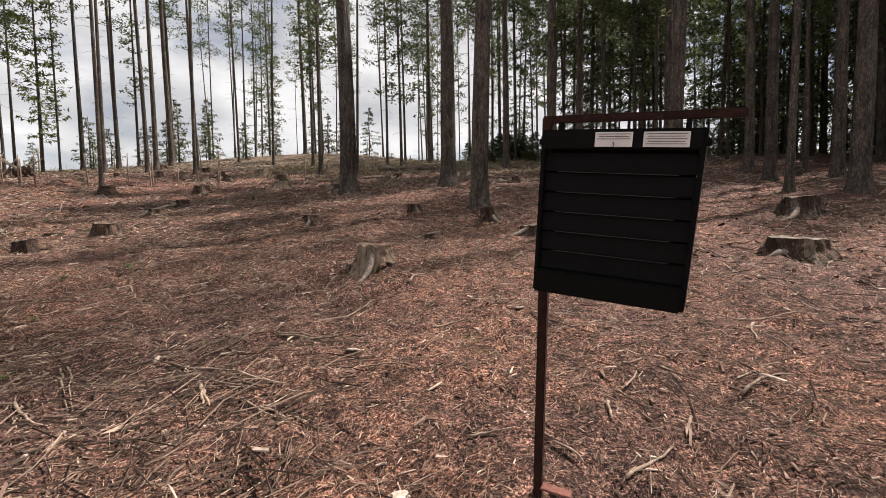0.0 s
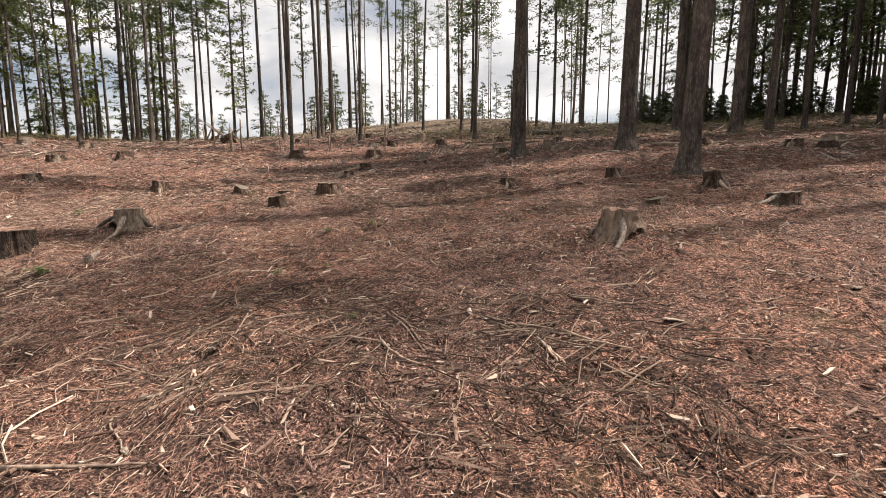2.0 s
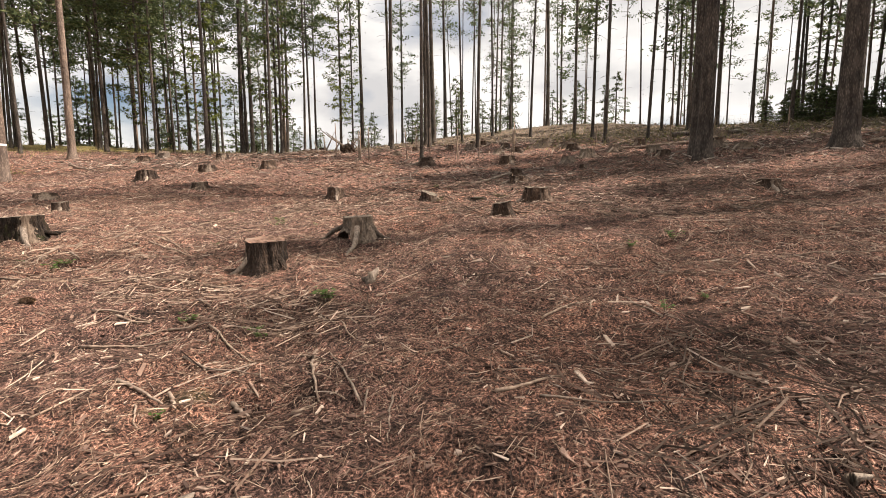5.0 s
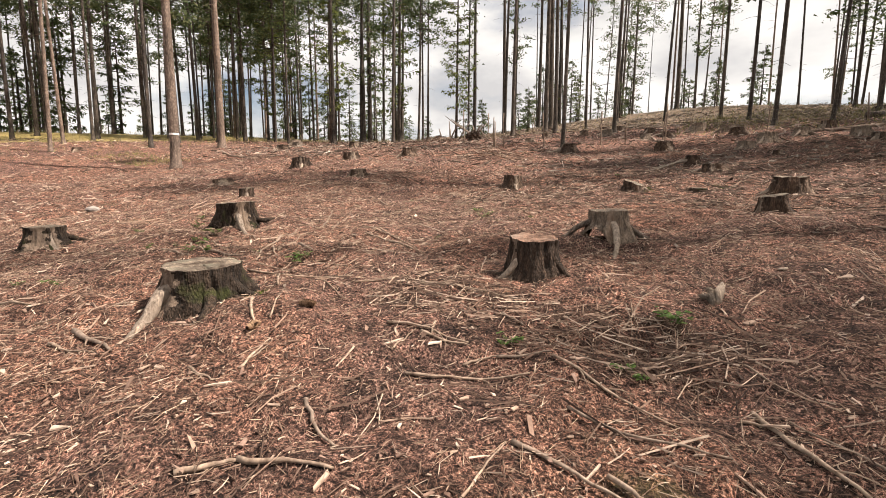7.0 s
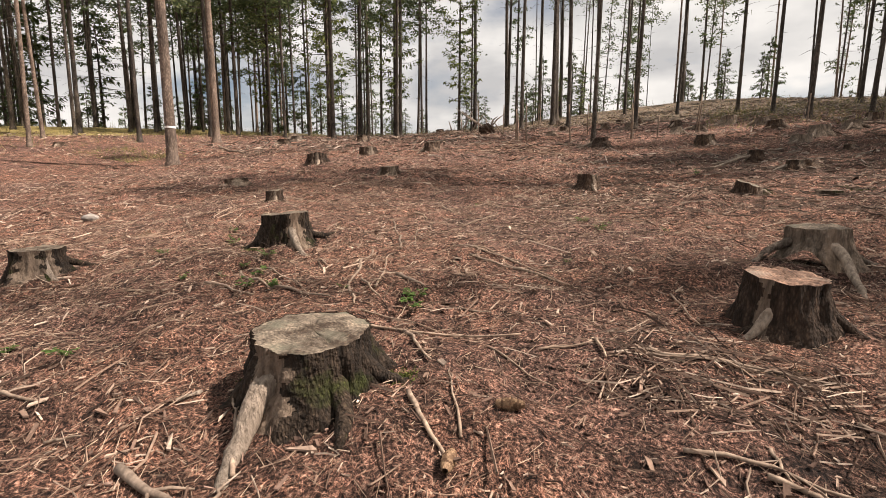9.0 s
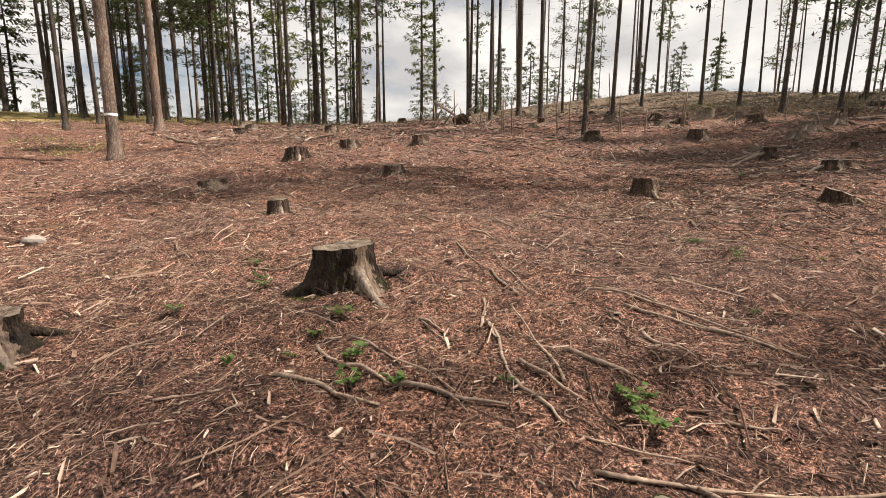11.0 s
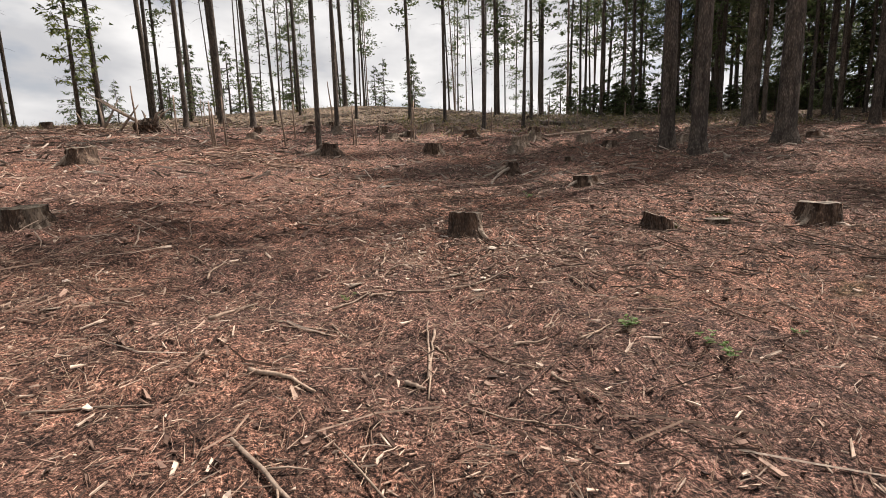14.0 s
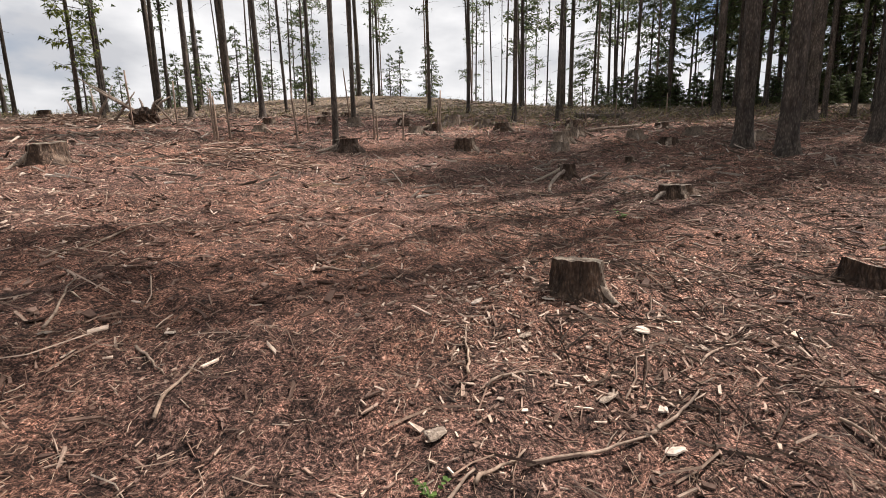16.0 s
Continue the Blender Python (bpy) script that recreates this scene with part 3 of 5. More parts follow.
stump(9.3, 25.6, 0.15, 0.20, ((8.80, 25.20),), (0.05, 0), 69, bare=True, detail=0)
stump(11.14, 21.74, 0.20, 0.20, ((11.64, 21.39),), (0.05, 0), 70, detail=0)
stump(15.56, 23.02, 0.29, 0.18, ((15.36, 22.47),), (0.05, 0), 71, bare=True, detail=0)
stump(-12.59, 40.21, 0.30, 0.29, ((-13.09, 39.81),), (0.05, 0), 72, detail=0)
stump(-5.01, 28.44, 0.25, 0.23, ((-4.51, 28.09),), (0.05, 0), 73, bare=True, detail=0)
stump(-3.11, 28.55, 0.22, 0.22, ((-3.31, 28.00),), (0.05, 0), 74, detail=0)
stump(-22.93, 24.22, 0.30, 0.26, ((-23.43, 23.82),), (0.05, 0), 75, bare=True, detail=0)
stump(-26.49, 13.8, 0.21, 0.18, ((-25.99, 13.45),), (0.05, 0), 76, detail=0)
stump(-25.14, 25.87, 0.30, 0.32, ((-25.34, 25.32),), (0.05, 0), 77, bare=True, detail=0)
stump(-21.3, 37.58, 0.30, 0.34, ((-21.80, 37.18),), (0.05, 0), 78, detail=0)
stump(-2.85, 26.29, 0.24, 0.19, ((-2.35, 25.94),), (0.05, 0), 79, bare=True, detail=0)
stump(-20.03, 20.89, 0.30, 0.20, ((-20.23, 20.34),), (0.05, 0), 80, detail=0)


# ---- trees ----
def bough_mesh(seed, base, top, reach, count, droop, spray, fill=1.0, foliage=None):
    """A crown: boughs round the stem, each with many small hanging sprays of needles."""
    rnd = random.Random(seed)
    v, f, mats = [], [], []
    for k in range(count):
        q = min(0.995, max(0.0, (k + rnd.uniform(-1.5, 1.5)) / count))
        z = base + (top - base) * q
        long = reach * (1 - 0.82 * q ** 1.3) * rnd.uniform(0.55, 1.15) * (0.6 + 0.4 * min(1, q * 5))
        a = rnd.uniform(0, 2 * math.pi)
        ux, uy = math.cos(a), math.sin(a)
        lift = 0.25 * (q - 0.4)
        pts = []
        for j in range(5):
            g = j / 4
            pts.append(Vector((ux * long * g, uy * long * g, z + long * (lift * g - droop * g * g + 0.14 * g ** 4))))
        tv, tf = tube(pts[::2], [0.03 * (1 - 0.8 * j / 2) * (0.5 + long / 3) for j in range(3)], 3, cap=False)
        i = len(v)
        v += tv
        f += [tuple(w + i for w in face) for face in tf]
        mats += [0] * len(tf)
        for s in range(int((16 + 30 * long / 2) * fill)):
            g = rnd.random() ** 0.7 * 0.9 + 0.1
            j = min(3, int(g * 4))
            w = rnd.choice((-1, 1)) * rnd.random() * 0.32 * long * (1.1 - g * 0.7)
            p = pts[j].lerp(pts[j + 1], g * 4 - j) + Vector((-uy, ux, 0)) * w + Vector((0, 0, -abs(w) * 0.35 - rnd.random() * 0.12))
            out = Vector((ux, uy, 0)) * rnd.uniform(0.1, 1.0) + Vector((-uy, ux, 0)) * rnd.uniform(-0.8, 0.8) + Vector((0, 0, rnd.uniform(-0.9, 0.1)))
            out.normalize()
            size = spray * rnd.uniform(0.5, 1.4)
            sid = out.cross(Vector((rnd.uniform(-0.6, 0.6), rnd.uniform(-0.6, 0.6), 1))).normalized() * size * 0.22
            i = len(v)
            v += [p + sid, p - sid, p + out * size]
            f.append((i, i + 1, i + 2))
            mats.append(1)
    me = mesh_of("crown", [tuple(p) for p in v], f, [BARK, foliage or NEEDLES])
    me.polygons.foreach_set("material_index", mats)
    return me


def stem_mesh(seed, r, tall, mat, sides=12, stubs=14, bend=0.25, flare=0.5):
    """A tapered trunk, a little bent, with root flare and dead stubs of branches."""
    rnd = random.Random(seed)
    pts, rad = [], []
    b = [rnd.uniform(-bend, bend) for _ in range(4)]
    for z in (-0.35, 0.0, 0.15, 0.4, 0.9, 1.8, 3.2, 5.0, 7.5, 10.5, 14.0, 18.0, tall):
        if z > tall:
            continue
        f = max(0, z) / tall
        pts.append((b[0] * math.sin(3.2 * f) * f + b[1] * f * f, b[2] * math.sin(2.6 * f) * f + b[3] * f * f, z))
        rad.append(r * (1 - 0.78 * f) * (1 + flare * math.exp(-max(z, 0) / 0.22)))
    v, f = tube(pts, rad, sides, 0.05, rnd)
    for _ in range(stubs):
        z = rnd.uniform(1.5, tall * 0.6)
        k = max(i for i in range(len(pts)) if pts[i][2] <= z)
        k = min(k, len(pts) - 2)
        g = (z - pts[k][2]) / (pts[k + 1][2] - pts[k][2])
        p = Vector(pts[k]).lerp(Vector(pts[k + 1]), g)
        a, ln = rnd.uniform(0, 6.28), rnd.uniform(0.15, 1.0) * (0.4 + z / 10)
        d = Vector((math.cos(a), math.sin(a), rnd.uniform(-0.4, 0.25)))
        tv, tf = tube([p, p + d * ln * 0.5, p + d * ln + Vector((0, 0, -0.12 * ln))], [0.014, 0.009, 0.003], 3, cap=False)
        i = len(v)
        v += tv
        f += [tuple(w + i for w in face) for face in tf]
    return mesh_of("trunk", [tuple(p) for p in v], f, mat, True)


def clump_mesh(seed, base, top, reach, count, fill=1.0, spray=0.24):
    """A pine-like crown: bare uneven limbs that end in loose clumps of short needles."""
    rnd = random.Random(seed)
    v, f, mats = [], [], []
    for k in range(count):
        q = rnd.random() ** 0.85
        z = base + (top - base) * q
        long = reach * (1 - 0.7 * q ** 1.6) * rnd.uniform(0.35, 1.2)
        a = rnd.uniform(0, 2 * math.pi)
        d = Vector((math.cos(a), math.sin(a), rnd.uniform(-0.35, 0.45)))
        tip = Vector((0, 0, z)) + d * long
        mid = Vector((0, 0, z)) + d * long * 0.5 + Vector((rnd.gauss(0, 0.08), rnd.gauss(0, 0.08), -0.08 * long))
        tv, tf = tube([Vector((0, 0, z)), mid, tip], [0.02 + 0.012 * long, 0.014, 0.005], 3, cap=False)
        i = len(v)
        v += tv
        f += [tuple(w + i for w in face) for face in tf]
        mats += [0] * len(tf)
        for c in range(int(1.5 + 2.2 * long)):
            g = rnd.uniform(0.45, 1.05)
            core = Vector((0, 0, z)).lerp(mid, g * 2) if g < 0.5 else mid.lerp(tip, g * 2 - 1)
            core += Vector((rnd.gauss(0, 0.16), rnd.gauss(0, 0.16), rnd.gauss(0.04, 0.10))) * (0.5 + long * 0.5)
            wide = rnd.uniform(0.14, 0.34)
            for s in range(int(13 * fill)):
                p = core + Vector((rnd.gauss(0, wide), rnd.gauss(0, wide), rnd.gauss(0, wide * 0.5)))
                out = Vector((rnd.gauss(0, 1), rnd.gauss(0, 1), rnd.gauss(0.1, 0.7))).normalized()
                size = spray * rnd.uniform(0.5, 1.4)
                sid = out.cross(Vector((rnd.gauss(0, 1), rnd.gauss(0, 1), 0.5))).normalized() * size * 0.24
                i = len(v)
                v += [p + sid, p - sid, p + out * size]
                f.append((i, i + 1, i + 2))
                mats.append(1)
    me = mesh_of("crown", [tuple(p) for p in v], f, [BARK, NEEDLES])
    me.polygons.foreach_set("material_index", mats)
    return me


CROWNS = [clump_mesh(50 + k, 7.0 + 1.5 * (k % 3), 25.0, 2.4, 76, 0.95, 0.26) for k in range(5)]
THIN_CROWNS = [clump_mesh(70 + k, 10.5 + 1.5 * k, 25.0, 1.7, 44, 0.65, 0.25) for k in range(4)]
# HEAVY, TOPS and SPARSE crowns stay out of view, shaped to place ground shade.
HEAVY = [clump_mesh(210 + k, 14.0 + k, 25.0, 3.4, 66, 0.8, 0.28) for k in range(2)]
THICKET = [bough_mesh(190 + k, 0.2, 4.5, 2.2, 70, 0.25, 0.28, 1.3) for k in range(2)]
YOUNG = [bough_mesh(90 + k, 0.5, 6.0, 1.7, 48, 0.2, 0.24, 0.75) for k in range(4)]
DENSE = [bough_mesh(110 + k, 4.0 + k, 25.0, 3.2, 85, 0.35, 0.40, 0.7) for k in range(3)]
SCRAGGY = [clump_mesh(130 + k, 4.0, 24.0, 1.5, 56, 0.8) for k in range(3)]
TOPS = [clump_mesh(230 + k, 19.5, 25.0, 1.8, 22, 0.6) for k in range(2)]
SPARSE = [clump_mesh(150 + k, 16.0, 25.0, 1.6, 26) for k in range(2)]
BROADLEAF = [bough_mesh(170 + k, 2.5, 17.0, 2.4, 80, -0.15, 0.26, 1.0, OLIVE) for k in range(2)]
stems = {}


def tree(x, y, r, crown=0, lean=(0.0, 0.0), scale=1.0, seed=0, pale=False, label="", kind="thin", group="trees round the clearing"):
    near = math.hypot(x - 0, y - 6) < 24 and r > 0.14
    key = (round(r, 2), pale, seed % 4, near)
    if key not in stems:
        stems[key] = stem_mesh(int(r * 1000) + seed % 4, r, 25.0, BARK_PINE if pale else BARK, 20 if near else 10, 18, 0.35, 0.55)
    base = new("pine_tree" if pale else "spruce_tree")
    base.location = (x, y, ground_at(x, y))
    base.rotation_euler = (radians(lean[1]), radians(lean[0]), 0)
    base.scale = (1, 1, scale)
    part("trunk", stems[key], base)
    pick = {"thin": THIN_CROWNS, "full": CROWNS, "dense": DENSE, "scraggy": SCRAGGY, "sparse": SPARSE, "tops": TOPS, "heavy": HEAVY}[kind]
    c = part("crown", pick[crown % len(pick)], base, "dark green needle crown")
    c.rotation_euler = (0, 0, (x * 7.3 + y * 3.1) % 6.28)
    return tagged(base, label or "tall slender spruce with bare lower trunk", "tree", group)


def young_spruce(x, y, tall, k=0, crowns=None):
    base = new("young_spruce")
    base.location = (x, y, ground_at(x, y))
    s = tall / 6.0
    base.scale = (s, s, s)
    v, f = tube([(0, 0, -0.2), (0.03, 0, 2), (0, 0.03, 4), (0, 0, 6.1)], [0.09, 0.07, 0.04, 0.01], 8)
    part("trunk", mesh_of("trunk", [tuple(p) for p in v], f, BARK, True), base)
    c = part("crown", (crowns or YOUNG)[k % len(crowns or YOUNG)], base, "green boughs down to the ground")
    c.rotation_euler = (0, 0, x * 2.1)
    return tagged(base, "young bushy green spruce at the forest edge", "tree", "young spruces")


# the trees that stand in and round the clearing
tree(4.98, 19.35, 0.20, 0, (0.6, 0), seed=1, label="stout spruce with rough dark bark, leaning slightly", kind="sparse")
tree(4.95, 20.65, 0.20, 3, (0.0, 0), seed=4, label="stout dark trunked spruce with rough bark", kind="thin")
tree(8.82, 14.25, 0.20, 1, (1.5, 0), seed=2, label="stout spruce leaning slightly, rough dark bark", kind="tops")
tree(8.4, 20.1, 0.27, 2, (0.5, 0), seed=3, label="thick spruce with flared scaly foot", kind="thin")
tree(20.86, 22.6, 0.2, 0, seed=4, kind="full")
tree(19.77, 19.94, 0.2, 1, seed=1, kind="thin")
tree(17.72, 16.45, 0.11, 2, (1.0, 0), seed=2, kind="sparse")
tree(21.93, 19.61, 0.2, 3, seed=3, kind="thin")
tree(18.82, 15.5, 0.23, 4, (1.0, 0), seed=4, kind="sparse")
tree(-9.31, 32.8, 0.13, 0, (-0.8, 0), seed=1)
tree(-12.57, 39.47, 0.19, 1, seed=2)
tree(-5.08, 29.93, 0.1, 2, seed=3)
tree(-23.97, 28.28, 0.14, 3, seed=4)
tree(-19.45, 29.42, 0.11, 0, seed=1)
tree(-12.94, 34.37, 0.13, 1, seed=2)
tree(-4.34, 40.84, 0.1, 2, (0.6, 0), seed=3)
tree(1.75, 29.89, 0.1, 3, (0.8, 0), seed=4, kind="scraggy")
tree(14.1, 27.9, 0.28, 1, seed=2, label="thick spruce with flared foot at the dark forest edge", kind="heavy")
tree(19.45, 26.43, 0.2, 0, seed=3, kind="heavy")
tree(22.2, 31.3, 0.2, 1, seed=1, kind="heavy")
tree(15.8, 28.81, 0.11, 0, seed=1, kind="full")
tree(16.19, 29.92, 0.2, 1, seed=2, kind="full")
tree(17.1, 28.61, 0.11, 2, seed=3, kind="full")
tree(19.21, 29.52, 0.1, 3, seed=4, kind="full")
tree(20.02, 28.72, 0.1, 4, seed=1, kind="full")
tree(15.18, 17.83, 0.22, 0, (1.0, 0), seed=2, kind="tops")
tree(11.41, 37.05, 0.1, 1, seed=3, kind="full")
tree(7.86, 38.36, 0.14, 2, seed=4, kind="scraggy")
tree(-5.52, 55.14, 0.22, 3, seed=1)
tree(14.12, 37.86, 0.13, 0, seed=2, kind="full")
tree(-17.3, 13.78, 0.17, 0, (-0.3, 0), seed=3, pale=True, label="pine with pale pinkish bark and a white paint mark")
tree(-24.94, 20.39, 0.19, 1, seed=4, pale=True, label="pale barked pine at the forest edge")
tree(3.76, 30.1, 0.08, 2, (1.5, 0), seed=1)
tree(5.96, 35.06, 0.1, 3, seed=2, kind="scraggy")
tree(-32.31, 26.89, 0.14, 0, seed=3, kind="full")
tree(-39.43, 24.94, 0.13, 1, seed=4, kind="full")
tree(-19.09, 38.82, 0.08, 2, seed=1, kind="scraggy")
tree(-5.28, 22.75, 0.08, 0, (0.4, 0), seed=3)
tree(-28.01, 32.14, 0.1, 1, seed=4, kind="full")
tree(-27.42, 34.86, 0.19, 2, seed=1, kind="scraggy")
tree(0.72, 34.88, 0.1, 3, (0.6, 0), seed=2, kind="scraggy")
tree(12.34, 31.25, 0.2, 2, seed=3, kind="full")
tree(5.9, 41.83, 0.1, 3, seed=2, kind="scraggy")
tree(-29.95, 37.93, 0.13, 1, seed=1, kind="full")
tree(-23.2, 34.79, 0.13, 0, seed=2, kind="scraggy", label="bushy green spruce with boughs low on the trunk")
tree(-18.12, 43.73, 0.14, 2, seed=3)
tree(-28.24, 36.85, 0.19, 3, seed=4, kind="scraggy")
tree(-16.97, 54.64, 0.22, 0, seed=1)
tree(-19.08, 54.03, 0.22, 1, seed=2)
tree(-13.9, 44.16, 0.23, 2, (-1.8, 0), seed=3, label="tall thick trunk leaning to one side")
tree(-18.62, 44.63, 0.19, 0, (-1.0, 0), seed=2)
tree(-22.65, 46.09, 0.2, 1, seed=3)

rnd = random.Random(11)
stand = [(o.location.x, o.location.y) for o in scene.objects if o.name.startswith(("spruce_tree", "pine_tree"))]


def wood(count, box, allow, gap, kind, radius, group):
    """Trees strewn over a stretch of forest, keeping a gap between stems."""
    x0, y0, x1, y1 = box
    made = tries = 0
    while made < count and tries < count * 60:
        tries += 1
        x, y = rnd.uniform(x0, x1), rnd.uniform(y0, y1)
        if not allow(x, y) or any((x - a) ** 2 + (y - b) ** 2 < gap * gap for a, b in stand):
            continue
        stand.append((x, y))
        made += 1
        tree(x, y, round(rnd.uniform(*radius), 2), rnd.randrange(5), (rnd.gauss(0, 0.9), rnd.gauss(0, 0.7)), rnd.uniform(0.85, 1.1), rnd.randrange(4), kind=rnd.choice(kind), group=group,
             pale=rnd.random() < 0.12 and kind[0] != "dense")


wood(115, (-58, 4, -24, 46), lambda x, y: x < -25.5, 1.4, ("full", "thin", "full"), (0.08, 0.15), "spruces of the forest edge")
wood(24, (-26, 38, 2, 74), lambda x, y: True, 2.8, ("thin", "thin", "scraggy"), (0.07, 0.13), "slender spruces on the crest")
wood(22, (2, 36, 18, 74), lambda x, y: y > 38 and x + rnd.uniform(0, 6) > 6, 2.2, ("thin", "thin", "scraggy"), (0.07, 0.11), "slender spruces on the crest")
wood(95, (17, 12, 50, 60), lambda x, y: x > 23.5 or y > 32, 1.8, ("dense", "full", "full"), (0.10, 0.18), "spruces of the dark forest")
wood(30, (28, 8, 58, 28), lambda x, y: True, 1.5, ("dense",), (0.14, 0.24), "spruces of the dark forest")
# Unseen spruces added beside and behind the camera; they only block light.
wood(16, (26, -18, 46, 15), lambda x, y: True, 3.4, ("full",), (0.12, 0.2), "spruces of the dark forest")
for k in range(40):
    a = rnd.uniform(-42, 30)
    young_spruce(58 * math.sin(radians(a)) * rnd.uniform(0.95, 1.3), 8 + 50 * math.cos(radians(a)) * rnd.uniform(0.98, 1.3), rnd.uniform(3.0, 8.0), k)
for k in range(46):
    young_spruce(rnd.uniform(-76, -42), rnd.uniform(-2, 56), rnd.uniform(5, 11), k)
for k in range(46):
    young_spruce(rnd.uniform(10.5, 30), rnd.uniform(36.5, 41), rnd.uniform(1.8, 3.0), k, THICKET)
for k in range(85):
    young_spruce(rnd.uniform(32, 60), rnd.uniform(9, 54), rnd.uniform(8, 12), k)
for x, y, tall in ((-15.5, 43.0, 3.4), (-21.0, 45.0, 3.0), (-9.0, 47.5, 3.2), (-2.0, 50.0, 4.0), (0.5, 49.0, 3.5), (-13.5, 50.0, 4.4)):
    young_spruce(x, y, tall, int(tall * 10))


def broadleaf(x, y, scale, k):
    base = new("broadleaf_tree")
    base.location, base.scale = (x, y, ground_at(x, y)), (scale, scale, scale)
    v, f = tube([(0, 0, -0.3), (0.05, 0, 4), (0, 0.1, 9), (0.1, 0, 17)], [0.13, 0.11, 0.08, 0.02], 8)
    part("trunk", mesh_of("trunk", [tuple(p) for p in v], f, BARK, True), base)
    part("crown", BROADLEAF[k % 2], base, "yellowish green leafy crown").rotation_euler = (0, 0, k * 1.3)
    return tagged(base, "slim broadleaf tree with yellowish green leaves", "tree", "broadleaf trees at the edge")


broadleaf(-24.31, 35.48, 1.0, 0)
broadleaf(-20.1, 38.51, 0.95, 1)
broadleaf(-27.1, 30.96, 1.05, 2)
broadleaf(-15.12, 47.56, 0.3, 3)
broadleaf(-31.31, 28.91, 0.9, 4)
broadleaf(-13.32, 49.07, 0.28, 5)


def paint_mark(x, y, z, r):
    base = bpy.data.objects[[o.name for o in scene.objects if o.name.startswith("pine_tree") and abs(o.location.x - x) < 0.1][0]]
    v, f = tube([(0, 0, z), (0, 0, z + 0.07)], [r, r], 20, cap=False)
    part("paint_mark", mesh_of("paint_mark", [tuple(p) for p in v], f, PAINT), base, "white painted band")


paint_mark(-17.3, 13.78, 1.25, 0.172)


# ---- trap on its stand ----
def box(cx, cy, cz, sx, sy, sz, bev=0.0):
    bm = bmesh.new()
    bmesh.ops.create_cube(bm, size=1)
    bmesh.ops.scale(bm, vec=(sx, sy, sz), verts=bm.verts)
    if bev:
        bmesh.ops.bevel(bm, geom=bm.edges, offset=bev, segments=2, affect="EDGES")
    bmesh.ops.translate(bm, vec=(cx, cy, cz), verts=bm.verts)
    return bm


def boxes(name, mat, *rows):
    v, f = [], []
    for row in rows:
        bm = box(*row)
        bm.verts.ensure_lookup_table()
        i = len(v)
        v += [tuple(q.co) for q in bm.verts]
        f += [tuple(w.index + i for w in face.verts) for face in bm.faces]
        bm.free()
    return mesh_of(name, v, f, mat)


def text_mesh(body, size):
    c = bpy.data.curves.new("text", "FONT")
    c.body, c.size, c.extrude = body, size, 0.0005
    ob = bpy.data.objects.new("text", c)
    me = bpy.data.meshes.new_from_object(ob)
    bpy.data.objects.remove(ob)
    me.materials.clear()
    me.materials.append(INK)
    return me


def framed(origin, right, up):
    """A pose with its x axis along right and its z axis close to up."""
    x = Vector(right).normalized()
    y = Vector(up).cross(x).normalized()
    z = x.cross(y)
    return Matrix.Translation(origin) @ Matrix((x, y, z)).transposed().to_4x4()


def trap_stand():
    base = new("trap_stand")
    base.matrix_world = framed((8.113, 5.638, -0.275), (0.509, -0.276, -0.04), (-0.063, -0.239, 1.552))
    part("post", boxes("post", RUST, (0, 0, 0.72, 0.034, 0.034, 1.70, 0.004)), base, "rusty square steel post")
    part("top_bar", boxes("top_bar", RUST, (0.285, 0, 1.561, 0.60, 0.028, 0.026, 0.003)), base, "rusty crossbar")
    part("foot_plate", boxes("foot_plate", RUST_RED, (0.075, 0, 0.085, 0.125, 0.045, 0.010, 0.003)), base, "rusty step plate")
    part("foot_spike", boxes("foot_spike", RUST, (0.0, 0, 0.02, 0.05, 0.05, 0.04, 0.004)), base)
    return tagged(base, "rusty steel stand with a post and crossbar", "stand")


